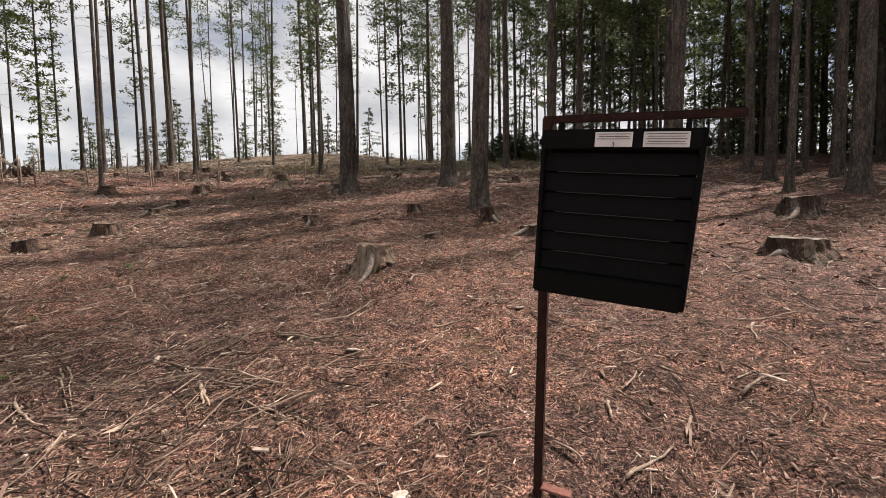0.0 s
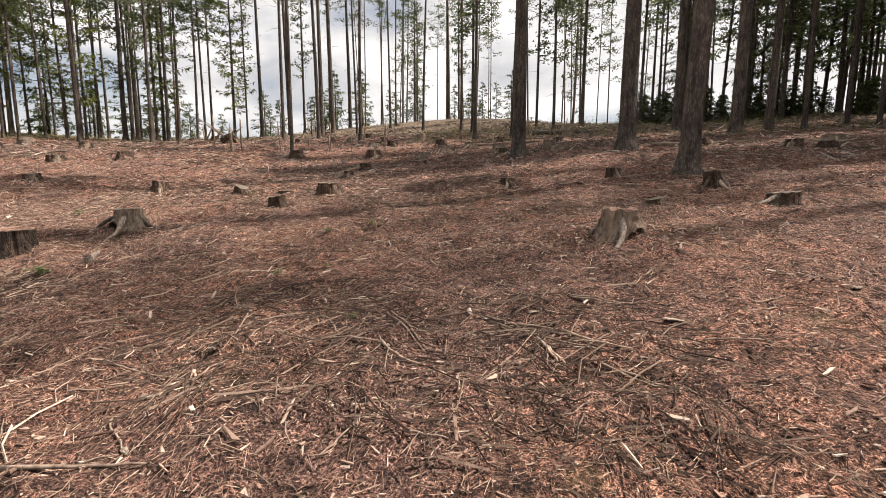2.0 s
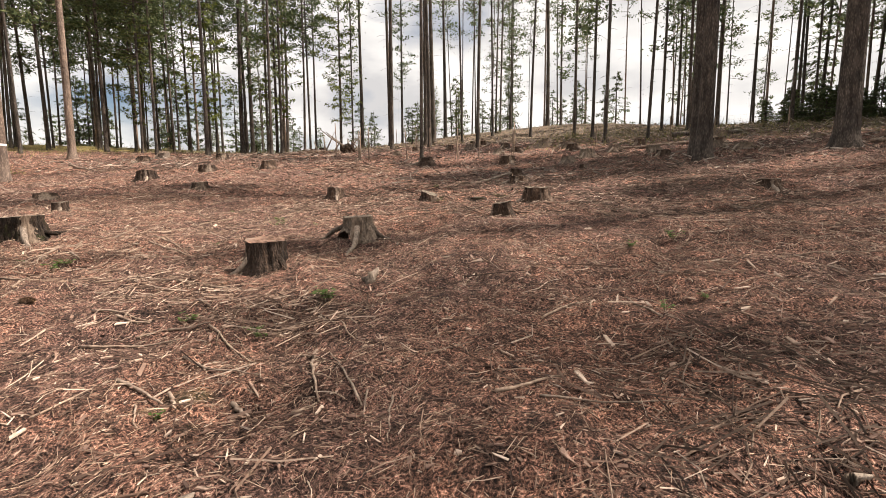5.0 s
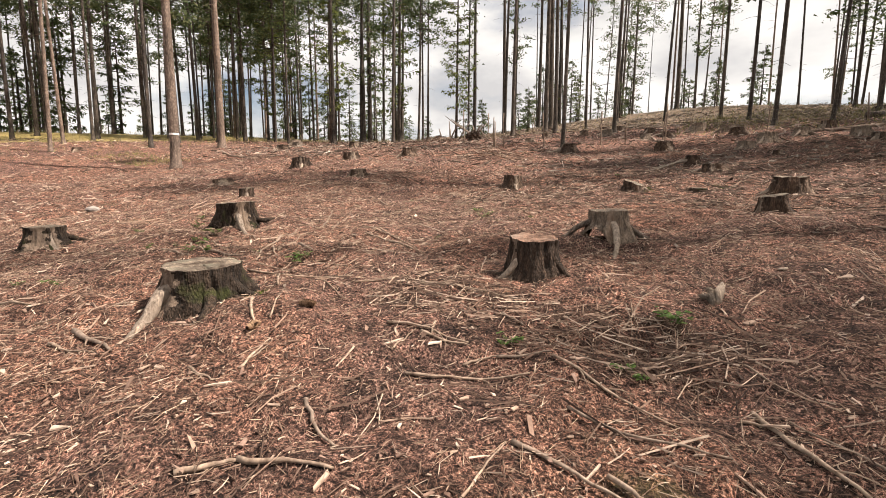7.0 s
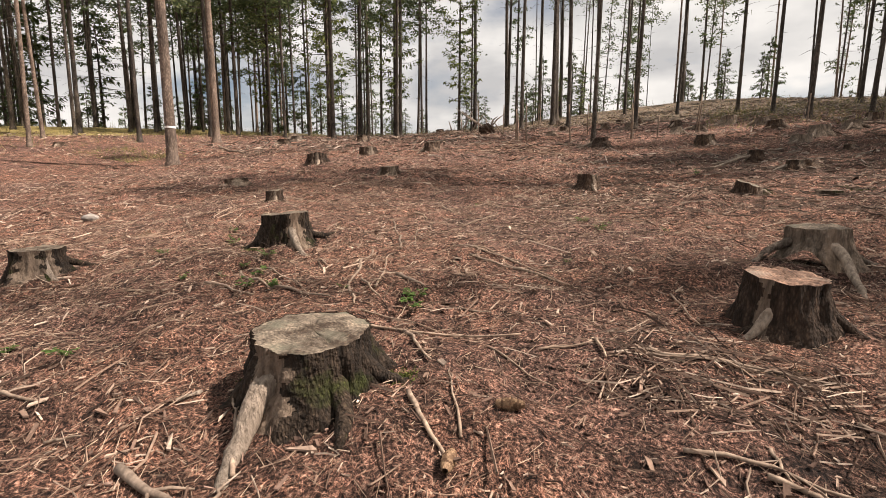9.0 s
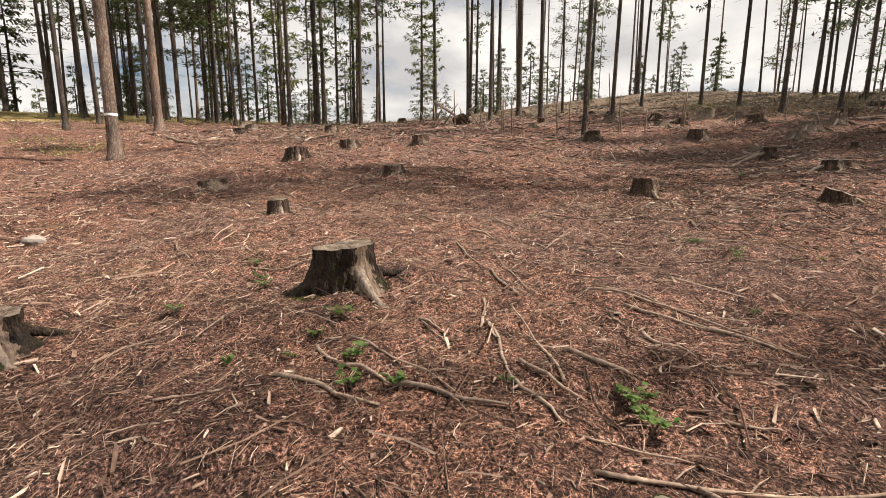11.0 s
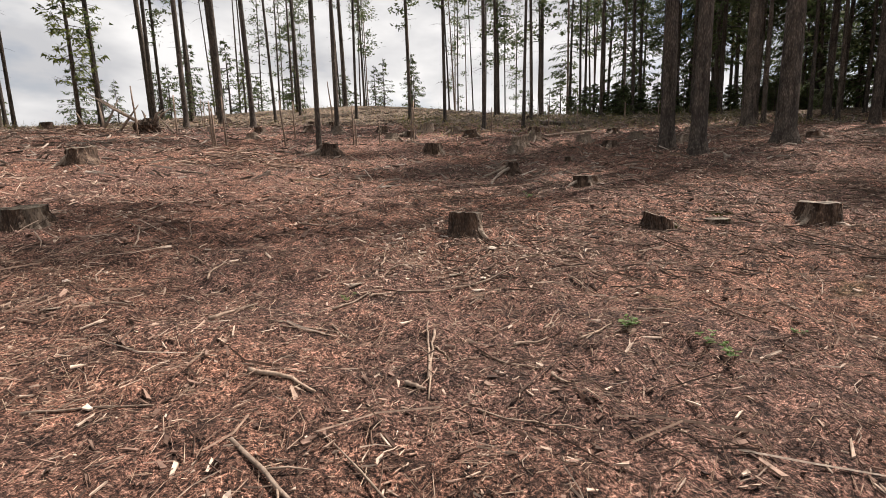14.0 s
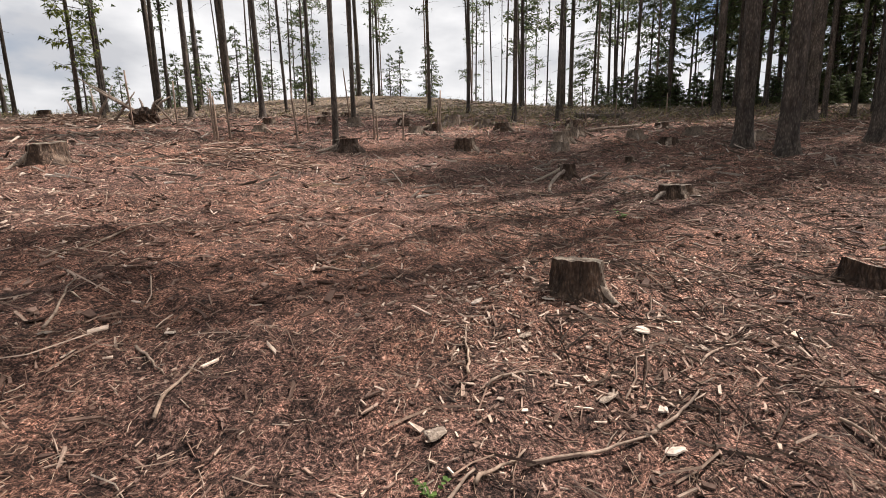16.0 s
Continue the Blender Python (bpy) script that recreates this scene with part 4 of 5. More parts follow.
def beetle_trap():
    base = new("bark_beetle_trap")
    w, x0, z0, z1 = 0.612, -0.035, 0.0, 0.71
    base.matrix_world = framed((8.071, 5.449, 0.673), (0.407, -0.255, -0.046), (0.014, -0.064, 0.558)) @ Matrix.Scale(0.79, 4)

    def wide(z):
        return w * (0.985 + 0.015 * (z - z0) / (z1 - z0))

    def mid(z):
        return x0 + 0.035 + wide(z) / 2

    zc = (z0 + z1) / 2
    part("back_box", boxes("back_box", BLACK, (mid(zc), 0.05, zc, wide(z0) - 0.02, 0.05, z1 - z0 - 0.02, 0.008)), base)
    for s in (0, 1):
        side = part("side_panel", boxes("side_panel", BLACK, (0, 0, 0, 0.018, 0.13, z1 - z0, 0.004)), base)
        side.location = (mid(zc) + (s - 0.5) * wide(zc), 0.02, zc)
        side.rotation_euler = (0, math.atan2((s - 0.5) * (wide(z1) - wide(z0)) + mid(z1) - mid(z0), z1 - z0), 0)
    for k in range(6):
        z = z1 - 0.135 - k * 0.0865
        ob = part("slat", boxes("slat", BLACK, (0, 0, 0, wide(z) - 0.002, 0.008, 0.079, 0.002)), base)
        ob.location, ob.rotation_euler = (mid(z), -0.02, z), (radians(-9), 0, 0)
    # Slot highlights, painted as thin strips of lighter grey.
    for k in range(5):
        z = z1 - 0.176 - k * 0.0865
        part("slot_glint", boxes("slot_glint", SLOT_GLINT, (mid(z), -0.036, z, wide(z) - 0.14, 0.003, 0.0026)), base, "painted highlight along the edge of a slot")
    part("header", boxes("header", BLACK, (mid(z1), -0.02, z1 - 0.04, w, 0.06, 0.08, 0.005)), base)
    part("tray", boxes("tray", BLACK, (mid(z0), -0.015, z0 + 0.05, wide(z0), 0.12, 0.10, 0.008)), base, "black collecting tray")
    for s in (0, 1):
        part("hook", boxes("hook", BLACK, (x0 + 0.095 + s * (w - 0.12), 0, z1 + 0.012, 0.02, 0.03, 0.05, 0.003)), base)
        part("latch", boxes("latch", BLACK, (x0 + 0.035 + (-0.014 if s == 0 else w + 0.014), -0.02, z1 - 0.05, 0.02, 0.03, 0.03, 0.004)), base)
    for cx, cw in ((x0 + 0.035 + 0.475 * w, 0.235 * w), (x0 + 0.035 + 0.79 * w, 0.265 * w)):
        card = part("label_card", boxes("label_card", PAPER, (cx, -0.054, z1 - 0.042, cw, 0.003, 0.058)), base, "white printed paper card")
        for k in range(5 if cx > 0.4 else 3):
            part("print_line", boxes("print_line", INK, (cx, -0.0565, z1 - 0.021 - k * 0.0095, cw * (0.88 - 0.08 * (k % 2)), 0.001, 0.0022)), card)
        if cx < 0.4:
            t = part("number", text_mesh("3", 0.024), card)
            t.location, t.rotation_euler = (cx - 0.006, -0.0562, z1 - 0.07), (radians(90), 0, 0)
    return tagged(base, "black slotted bark beetle trap hanging from a steel stand", "insect trap")


SLOT_GLINT = plain("painted_glint", (0.03, 0.03, 0.03), (0.06, 0.06, 0.06), 0.6)
trap_stand()
beetle_trap()


# ---- stakes, fallen wood, uprooted plate ----
def stake(x, y, tall, lean=0.0):
    rd = random.Random(int(x * 31 + y * 17))
    base = new("stake")
    base.location = (x, y, ground_at(x, y))
    base.rotation_euler = (radians(rd.gauss(0, 2)), radians(lean + rd.gauss(0, 2.5)), 0)
    pts = [(rd.uniform(-0.01, 0.01), rd.uniform(-0.01, 0.01), -0.2 + (tall + 0.2) * k / 4) for k in range(5)]
    v, f = tube(pts, [0.03, 0.03, 0.028, 0.027, 0.02], 7, 0.1, rd)
    part("pole", mesh_of("pole", [tuple(p) for p in v], f, STICK, True), base)
    return tagged(base, "thin weathered wooden stake driven into the ground", "stake", "stakes on the slope")


def stick(x0, y0, x1, y1, r, forks=True):
    rd = random.Random(int(x0 * 997 + y0 * 131))
    base = new("branch")
    mx, my = (x0 + x1) / 2, (y0 + y1) / 2
    long = math.hypot(x1 - x0, y1 - y0)
    z0 = ground_at(mx, my)
    base.location = (mx, my, z0)
    ux, uy = (x1 - x0) / long, (y1 - y0) / long
    r = 0.66 * min(max(r, 0.006), 0.026)
    bend, b2 = rd.uniform(-0.04, 0.04) * long, rd.uniform(-0.02, 0.02) * long
    pts, rad = [], []
    n = 9
    for k in range(n):
        f = k / (n - 1)
        s = (f - 0.5) * long
        o = bend * math.sin(math.pi * f) + b2 * math.sin(2 * math.pi * f) + rd.uniform(-0.008, 0.008)
        px, py = ux * s - uy * o, uy * s + ux * o
        g = max(ground_at(mx + px + e * 0.03, my + py + e * 0.03) for e in (-1, 0, 1)) - z0
        pts.append(Vector((px, py, g + r * 0.75)))
        rad.append(r * (1.15 - 0.6 * f) * rd.uniform(0.9, 1.1))
    for k in range(1, n - 1):
        pts[k].z = max(pts[k].z, (pts[k - 1].z + pts[k + 1].z) / 2)
    v, f = tube(pts, rad, 8, 0.08, rd)
    part("stem", mesh_of("stem", [tuple(p) for p in v], f, STICK, True), base)
    if forks and long > 0.5:
        for _ in range(rd.choice((1, 1, 2))):
            k = rd.randrange(2, n - 2)
            a = math.atan2(uy, ux) + rd.choice((-1, 1)) * rd.uniform(0.4, 0.9)
            ln = rd.uniform(0.12, 0.3) * min(long, 1.2)
            p = pts[k]
            q = p + Vector((math.cos(a) * ln, math.sin(a) * ln, 0))
            q.z = ground_at(mx + q.x, my + q.y) - z0 + 0.012
            tv, tf = tube([p, p.lerp(q, 0.5) + Vector((0, 0, 0.012)), q], [rad[k] * 0.6, rad[k] * 0.45, rad[k] * 0.22], 6, 0.08, rd)
            part("side_shoot", mesh_of("side_shoot", [tuple(w) for w in tv], tf, STICK, True), base)
    return tagged(base, "fallen dead branch lying on needle litter", "branch", "branches on the ground")


stake(-2.04, 25.95, 1.49)
stake(-10.58, 26.38, 1.39)
stake(-11.48, 25.47, 1.66)
stake(-13.65, 36.46, 1.44)
stake(-13.98, 40.66, 1.30)
stake(-14.08, 40.56, 1.72)
stake(-16.63, 63.25, 2.05)
stake(-2.14, 25.95, 1.17)
stake(-3.36, 24.81, 0.83)
stake(-4.17, 24.16, 0.87)
stake(-4.27, 24.5, 1.37)
stake(-5.29, 31.13, 2.13)
stake(-6.46, 26.32, 1.31)
stake(-6.4, 23.61, 1.44)
stake(-8.0, 22.95, 1.45)
stake(-8.19, 22.53, 1.11)
stake(-8.25, 22.51, 1.29)
stake(4.78, 29.35, 1.10)
stake(6.7, 30.45, 0.89)

stick(5.70, 7.20, 6.53, 6.73, 0.014)
stick(7.18, 6.97, 7.60, 6.81, 0.010)
stick(6.36, 7.71, 6.84, 7.62, 0.012)
stick(9.49, 6.37, 10.02, 6.64, 0.014)
stick(10.24, 7.54, 10.74, 7.46, 0.012)
stick(10.30, 7.42, 10.09, 7.07, 0.016)
stick(8.23, 6.03, 8.36, 5.78, 0.012)
stick(7.86, 6.07, 8.08, 6.06, 0.011)
stick(4.94, 7.28, 5.42, 6.67, 0.010)
stick(6.47, 6.65, 6.90, 6.33, 0.009)
stick(5.24, 6.87, 5.57, 7.06, 0.009)
stick(6.13, 6.84, 6.27, 6.59, 0.018)
stick(7.69, 7.61, 7.97, 7.77, 0.012)
stick(8.64, 6.22, 8.60, 6.07, 0.014)
stick(8.51, 5.68, 8.84, 5.91, 0.013)
stick(7.19, 5.94, 7.29, 5.89, 0.012)
stick(3.17, 5.00, 3.82, 5.18, 0.016)
stick(3.82, 5.18, 4.47, 5.32, 0.016)
stick(5.73, 7.24, 6.31, 7.01, 0.013)
stick(6.31, 7.01, 6.72, 6.75, 0.014)
stick(4.90, 7.25, 5.40, 6.67, 0.011)
stick(4.42, 7.03, 4.71, 6.77, 0.013)
stick(4.63, 6.71, 5.08, 6.65, 0.014)
stick(5.08, 6.65, 5.45, 6.43, 0.014)
stick(6.20, 6.74, 6.31, 6.58, 0.016)
stick(6.37, 7.73, 6.79, 7.65, 0.013)
stick(3.00, 5.25, 3.45, 5.22, 0.012)
stick(3.94, 5.61, 4.28, 5.39, 0.009)
stick(5.20, 5.53, 5.30, 5.77, 0.009)
stick(4.10, 5.98, 4.17, 6.28, 0.011)
stick(1.93, 6.34, 1.38, 6.82, 0.010)
stick(3.50, 5.76, 3.72, 5.89, 0.010)
stick(3.08, 5.31, 3.25, 5.47, 0.009)
stick(5.55, 5.71, 5.78, 5.68, 0.009)
stick(6.63, 6.55, 6.88, 6.39, 0.010)
stick(4.63, 9.63, 5.41, 9.78, 0.010)
stick(4.04, 5.83, 4.00, 5.96, 0.012)
stick(4.76, 5.76, 4.72, 5.88, 0.010)
stick(3.40, 6.05, 4.19, 6.01, 0.007)
stick(3.67, 5.22, 3.43, 5.45, 0.008)
stick(2.82, 6.56, 3.42, 6.70, 0.009)
stick(3.43, 7.80, 3.19, 8.33, 0.012)
stick(7.45, 8.78, 7.63, 9.26, 0.016)
stick(-0.41, 6.33, 0.22, 6.65, 0.014)
stick(-0.80, 6.66, -0.22, 6.73, 0.013)
stick(0.28, 6.82, 0.95, 6.56, 0.012)
stick(0.51, 6.42, 1.18, 6.39, 0.012)
stick(0.39, 6.07, 0.85, 6.01, 0.016)
stick(0.78, 6.10, 1.04, 5.94, 0.016)
stick(1.24, 6.85, 1.68, 6.30, 0.016)
stick(0.36, 5.64, 0.37, 6.05, 0.009)
stick(-0.73, 5.22, -0.56, 5.39, 0.020)
stick(-0.56, 5.39, -0.15, 5.55, 0.018)
stick(-0.63, 5.81, -0.29, 5.68, 0.015)
stick(2.62, 7.70, 2.92, 8.13, 0.013)
stick(2.95, 8.16, 2.95, 7.83, 0.012)
stick(2.60, 6.53, 2.89, 6.84, 0.015)
stick(-1.21, 5.83, -1.29, 6.09, 0.010)
stick(0.74, 7.21, 1.03, 7.26, 0.010)
stick(0.53, 7.39, 0.64, 8.16, 0.009)
stick(1.18, 7.24, 1.57, 6.94, 0.008)
stick(2.05, 6.46, 2.20, 6.11, 0.009)
stick(1.90, 6.43, 2.00, 6.24, 0.008)
stick(-1.03, 7.29, -0.48, 7.43, 0.009)
stick(-1.47, 5.68, -1.23, 5.70, 0.012)
stick(-2.38, 8.53, -1.75, 8.36, 0.010)
stick(-2.83, 7.09, -2.21, 7.14, 0.008)
stick(1.21, 6.15, 1.37, 6.11, 0.020)
stick(1.20, 6.74, 1.40, 6.74, 0.010)
stick(2.05, 6.88, 2.27, 7.14, 0.008)
stick(1.62, 6.15, 1.67, 6.29, 0.012)
stick(0.72, 5.95, 0.99, 5.77, 0.009)
stick(-2.25, 5.74, -2.66, 6.03, 0.014)
stick(-0.99, 7.31, -0.37, 7.45, 0.015)
stick(-0.37, 7.45, -0.15, 7.58, 0.012)
stick(-0.53, 6.66, -0.20, 6.71, 0.015)
stick(-0.52, 6.81, -0.45, 6.68, 0.010)
stick(-2.73, 6.92, -1.71, 7.27, 0.014)
stick(-2.38, 7.02, -1.96, 6.69, 0.016)
stick(-1.90, 6.40, -1.53, 6.16, 0.018)
stick(-1.57, 6.31, -1.83, 6.66, 0.009)
stick(-2.68, 5.54, -2.12, 5.54, 0.026)
stick(-2.68, 5.40, -2.41, 5.41, 0.015)
stick(-2.41, 5.41, -2.13, 5.49, 0.010)
stick(-4.05, 5.46, -3.46, 5.56, 0.018)
stick(-1.20, 5.84, -1.36, 6.15, 0.012)
stick(-2.98, 8.91, -1.83, 8.40, 0.013)
stick(-2.95, 7.42, -3.48, 8.29, 0.012)
stick(-4.30, 7.50, -3.39, 7.17, 0.012)
stick(-0.16, 6.57, -0.02, 6.72, 0.012)
stick(-0.02, 6.72, 0.26, 6.86, 0.014)
stick(-2.18, 5.60, -2.26, 5.71, 0.013)
stick(-3.20, 5.48, -3.04, 5.56, 0.012)
stick(-1.34, 7.49, -1.20, 7.14, 0.014)
stick(-1.82, 7.02, -1.35, 6.87, 0.008)
stick(-1.04, 8.49, -0.82, 7.96, 0.010)
stick(-1.55, 7.13, -1.32, 7.32, 0.012)
stick(-0.21, 7.16, -0.03, 7.12, 0.014)
stick(-0.58, 6.43, -0.59, 6.68, 0.008)
stick(-3.48, 8.70, -4.15, 9.72, 0.010)
stick(-1.03, 7.37, -0.88, 7.32, 0.020)
stick(-4.51, 9.68, -3.89, 9.00, 0.014)
stick(-3.89, 9.00, -3.48, 8.45, 0.018)
stick(-3.07, 8.78, -2.31, 8.69, 0.016)
stick(-2.76, 8.57, -2.27, 8.46, 0.018)
stick(-2.27, 8.46, -1.89, 8.39, 0.020)
stick(-2.63, 8.25, -2.36, 7.94, 0.016)
stick(-3.69, 8.29, -3.56, 7.86, 0.012)
stick(-3.98, 7.83, -3.73, 7.71, 0.014)
stick(-5.91, 8.23, -5.69, 8.39, 0.014)
stick(-5.69, 8.39, -5.48, 8.63, 0.014)
stick(-5.76, 8.67, -5.56, 9.05, 0.014)
stick(-6.15, 8.28, -5.87, 8.42, 0.010)
stick(-3.53, 7.91, -3.41, 7.75, 0.018)
stick(-5.48, 10.00, -4.96, 10.05, 0.009)
stick(-4.42, 8.99, -4.32, 9.36, 0.011)
stick(-3.64, 10.14, -3.54, 10.82, 0.012)
stick(-4.09, 8.63, -3.97, 8.73, 0.014)
stick(-2.82, 8.37, -2.73, 8.32, 0.010)
stick(-7.20, 10.11, -6.84, 9.97, 0.016)
stick(-3.43, 9.85, -2.95, 9.56, 0.008)
stick(-4.50, 10.77, -4.13, 10.76, 0.008)
stick(-4.38, 6.96, -3.70, 6.91, 0.018)
stick(-4.39, 7.29, -4.11, 7.18, 0.016)
stick(-4.11, 7.18, -3.74, 7.11, 0.018)
stick(-3.74, 7.11, -3.15, 7.16, 0.018)
stick(-3.47, 7.84, -3.22, 7.42, 0.018)
stick(-3.22, 7.42, -2.89, 7.13, 0.016)
stick(-3.22, 7.57, -2.84, 7.34, 0.015)
stick(-3.01, 7.76, -2.65, 7.64, 0.022)
stick(-4.62, 6.72, -4.52, 6.79, 0.012)
stick(-4.75, 6.52, -4.62, 6.71, 0.011)
stick(-7.35, 8.53, -6.48, 8.08, 0.012)
stick(-3.55, 7.84, -3.65, 8.29, 0.010)
stick(-2.25, 7.49, -2.02, 7.52, 0.012)
stick(-5.55, 6.83, -5.33, 6.99, 0.012)
stick(-5.17, 7.05, -5.27, 7.63, 0.009)
stick(-3.92, 7.77, -3.67, 7.62, 0.009)
stick(-3.70, 11.39, -3.13, 11.49, 0.014)
stick(-3.13, 11.49, -2.71, 11.71, 0.014)
stick(-4.20, 11.14, -3.92, 11.35, 0.014)
stick(-5.01, 11.03, -4.75, 11.29, 0.020)
stick(-3.52, 10.71, -3.65, 9.97, 0.012)
stick(-4.57, 10.26, -4.22, 10.04, 0.018)
stick(-5.24, 11.77, -5.19, 12.21, 0.012)
stick(-5.56, 12.34, -5.33, 12.12, 0.011)
stick(-3.75, 11.88, -3.42, 12.04, 0.012)
stick(-3.82, 12.00, -3.73, 12.47, 0.012)
stick(-1.50, 13.74, -1.34, 12.63, 0.013)
stick(-2.14, 13.82, -2.08, 12.95, 0.011)
stick(-6.77, 13.67, -6.70, 14.25, 0.014)
stick(-6.70, 14.25, -6.54, 15.43, 0.014)
stick(-6.07, 12.45, -6.37, 13.29, 0.011)
stick(-6.37, 13.29, -6.60, 13.49, 0.011)
stick(-3.27, 10.42, -3.01, 10.15, 0.009)
stick(-2.64, 10.42, -2.34, 10.56, 0.012)
stick(-3.04, 10.49, -2.79, 10.56, 0.016)
stick(-2.26, 11.41, -2.13, 11.14, 0.011)
stick(-1.97, 10.86, -1.77, 10.69, 0.012)
stick(-5.73, 11.19, -5.55, 11.23, 0.011)
stick(-4.59, 10.89, -4.32, 10.73, 0.008)
stick(-4.32, 10.73, -4.15, 10.71, 0.008)
stick(-4.18, 10.84, -4.04, 10.62, 0.009)
stick(-4.91, 10.49, -4.76, 10.33, 0.010)
stick(-3.54, 10.50, -3.48, 10.31, 0.010)
stick(-4.72, 13.50, -4.49, 13.47, 0.016)
stick(-2.95, 10.10, -2.91, 9.98, 0.014)
stick(-2.14, 10.99, -1.83, 11.22, 0.008)
stick(-2.76, 10.70, -2.58, 10.87, 0.010)
stick(-3.76, 10.12, -3.66, 10.06, 0.020)
stick(-3.93, 11.30, -3.68, 11.47, 0.013)
stick(-2.55, 11.93, -1.96, 12.26, 0.012)


# ---- small plants ----
def seedling(x, y, size):
    rd = random.Random(int(x * 613 + y * 71))
    size = 0.78 * min(max(size, 0.12), 0.34)
    base = new("seedling")
    base.location = (x, y, ground_at(x, y))
    stems_v, stems_f, lv, lf = [], [], [], []
    for _ in range(5):
        a, ln = rd.uniform(0, 6.28), size * rd.uniform(0.35, 0.75)
        tip = Vector((math.cos(a) * ln * 0.7, math.sin(a) * ln * 0.7, ln * 0.75))
        tv, tf = tube([Vector((0, 0, -0.02)), tip * 0.55 + Vector((0, 0, 0.02)), tip], [0.003, 0.002, 0.001], 4, cap=False)
        i = len(stems_v)
        stems_v += tv
        stems_f += [tuple(w + i for w in face) for face in tf]
        for _ in range(7):
            p = tip * rd.uniform(0.45, 1.05)
            b, s = rd.uniform(0, 6.28), size * rd.uniform(0.13, 0.26)
            o = Vector((math.cos(b), math.sin(b), rd.uniform(-0.1, 0.5)))
            sd = Vector((-math.sin(b), math.cos(b), 0)) * s * 0.38
            i = len(lv)
            lv += [p, p + o * s * 0.35 + sd, p + o * s * 0.75 + sd * 0.7, p + o * s - Vector((0, 0, 0.15 * s)), p + o * s * 0.75 - sd * 0.7, p + o * s * 0.35 - sd, p + o * s * 0.5 - Vector((0, 0, 0.06 * s))]
            lf += [(i, i + 1, i + 6), (i + 1, i + 2, i + 6), (i + 2, i + 3, i + 6), (i + 3, i + 4, i + 6), (i + 4, i + 5, i + 6), (i + 5, i, i + 6)]
    part("stems", mesh_of("stems", [tuple(p) for p in stems_v], stems_f, TWIG), base)
    part("leaves", mesh_of("leaves", [tuple(p) for p in lv], lf, LEAVES), base, "fresh green leaves")
    return tagged(base, "small green seedling sprouting from the litter", "plant", "seedlings")


seedling(-4.50, 7.40, 0.16)
seedling(-4.46, 7.16, 0.13)
seedling(-3.96, 7.02, 0.22)
seedling(-2.53, 7.31, 0.26)
seedling(-5.56, 8.02, 0.20)
seedling(-5.67, 7.30, 0.20)
seedling(-4.48, 7.67, 0.15)
seedling(-3.23, 7.38, 0.10)
seedling(-4.81, 6.98, 0.18)
seedling(-5.95, 8.30, 0.20)
seedling(-1.35, 15.01, 0.26)
seedling(-2.23, 10.49, 0.16)
seedling(-1.95, 8.91, 0.12)
seedling(0.81, 7.53, 0.30)
seedling(0.66, 6.89, 0.15)
seedling(-0.05, 6.88, 0.12)
seedling(0.99, 5.86, 0.12)
seedling(-2.64, 7.46, 0.20)
seedling(-3.74, 7.14, 0.22)
seedling(0.80, 7.58, 0.25)
seedling(0.76, 6.86, 0.15)
seedling(3.65, 10.17, 0.28)
seedling(4.71, 6.99, 0.12)
seedling(3.77, 8.42, 0.15)
seedling(-2.27, 10.49, 0.20)
seedling(-1.93, 10.18, 0.16)
seedling(-1.28, 10.19, 0.14)
seedling(-3.88, 5.80, 0.20)
seedling(-4.38, 5.68, 0.16)
seedling(-4.12, 7.25, 0.25)
seedling(-2.61, 7.48, 0.22)
seedling(-0.02, 6.91, 0.18)
seedling(-4.48, 7.66, 0.24)
seedling(-1.90, 10.00, 0.20)
seedling(3.46, 7.94, 0.18)
seedling(3.19, 9.53, 0.20)
seedling(-4.10, 11.28, 0.15)
seedling(-5.71, 8.16, 0.20)


def spruce_cone(x, y, turn):
    base = new("spruce_cone")
    base.location, base.rotation_euler = (x, y, ground_at(x, y) + 0.022), (0, 0, turn)
    v, f = [], []
    for k in range(14):
        s = k / 13
        rr = 0.021 * math.sin(math.pi * (0.12 + 0.82 * s)) ** 0.7
        for j in range(8):
            a = 2 * math.pi * (j + 0.5 * (k % 2)) / 8
            c = Vector((-0.055 + 0.11 * s, rr * math.cos(a), rr * math.sin(a)))
            out = Vector((0.45, math.cos(a), math.sin(a))) * 0.008
            sd = Vector((0, -math.sin(a), math.cos(a))) * 0.009
            i = len(v)
            v += [c - sd - Vector((0.012, 0, 0)), c + sd - Vector((0.012, 0, 0)), c + sd * 0.8 + out, c - sd * 0.8 + out, c]
            f += [(i, i + 1, i + 2, i + 3), (i, i + 3, i + 4), (i + 1, i + 4, i + 2)]
    part("cone_body", mesh_of("cone_body", [tuple(p) for p in v], f, CONE), base)
    return tagged(base, "brown spruce cone lying on the litter", "cone")


spruce_cone(-1.46, 6.55, 0.4)
spruce_cone(-1.54, 6.16, 1.9)


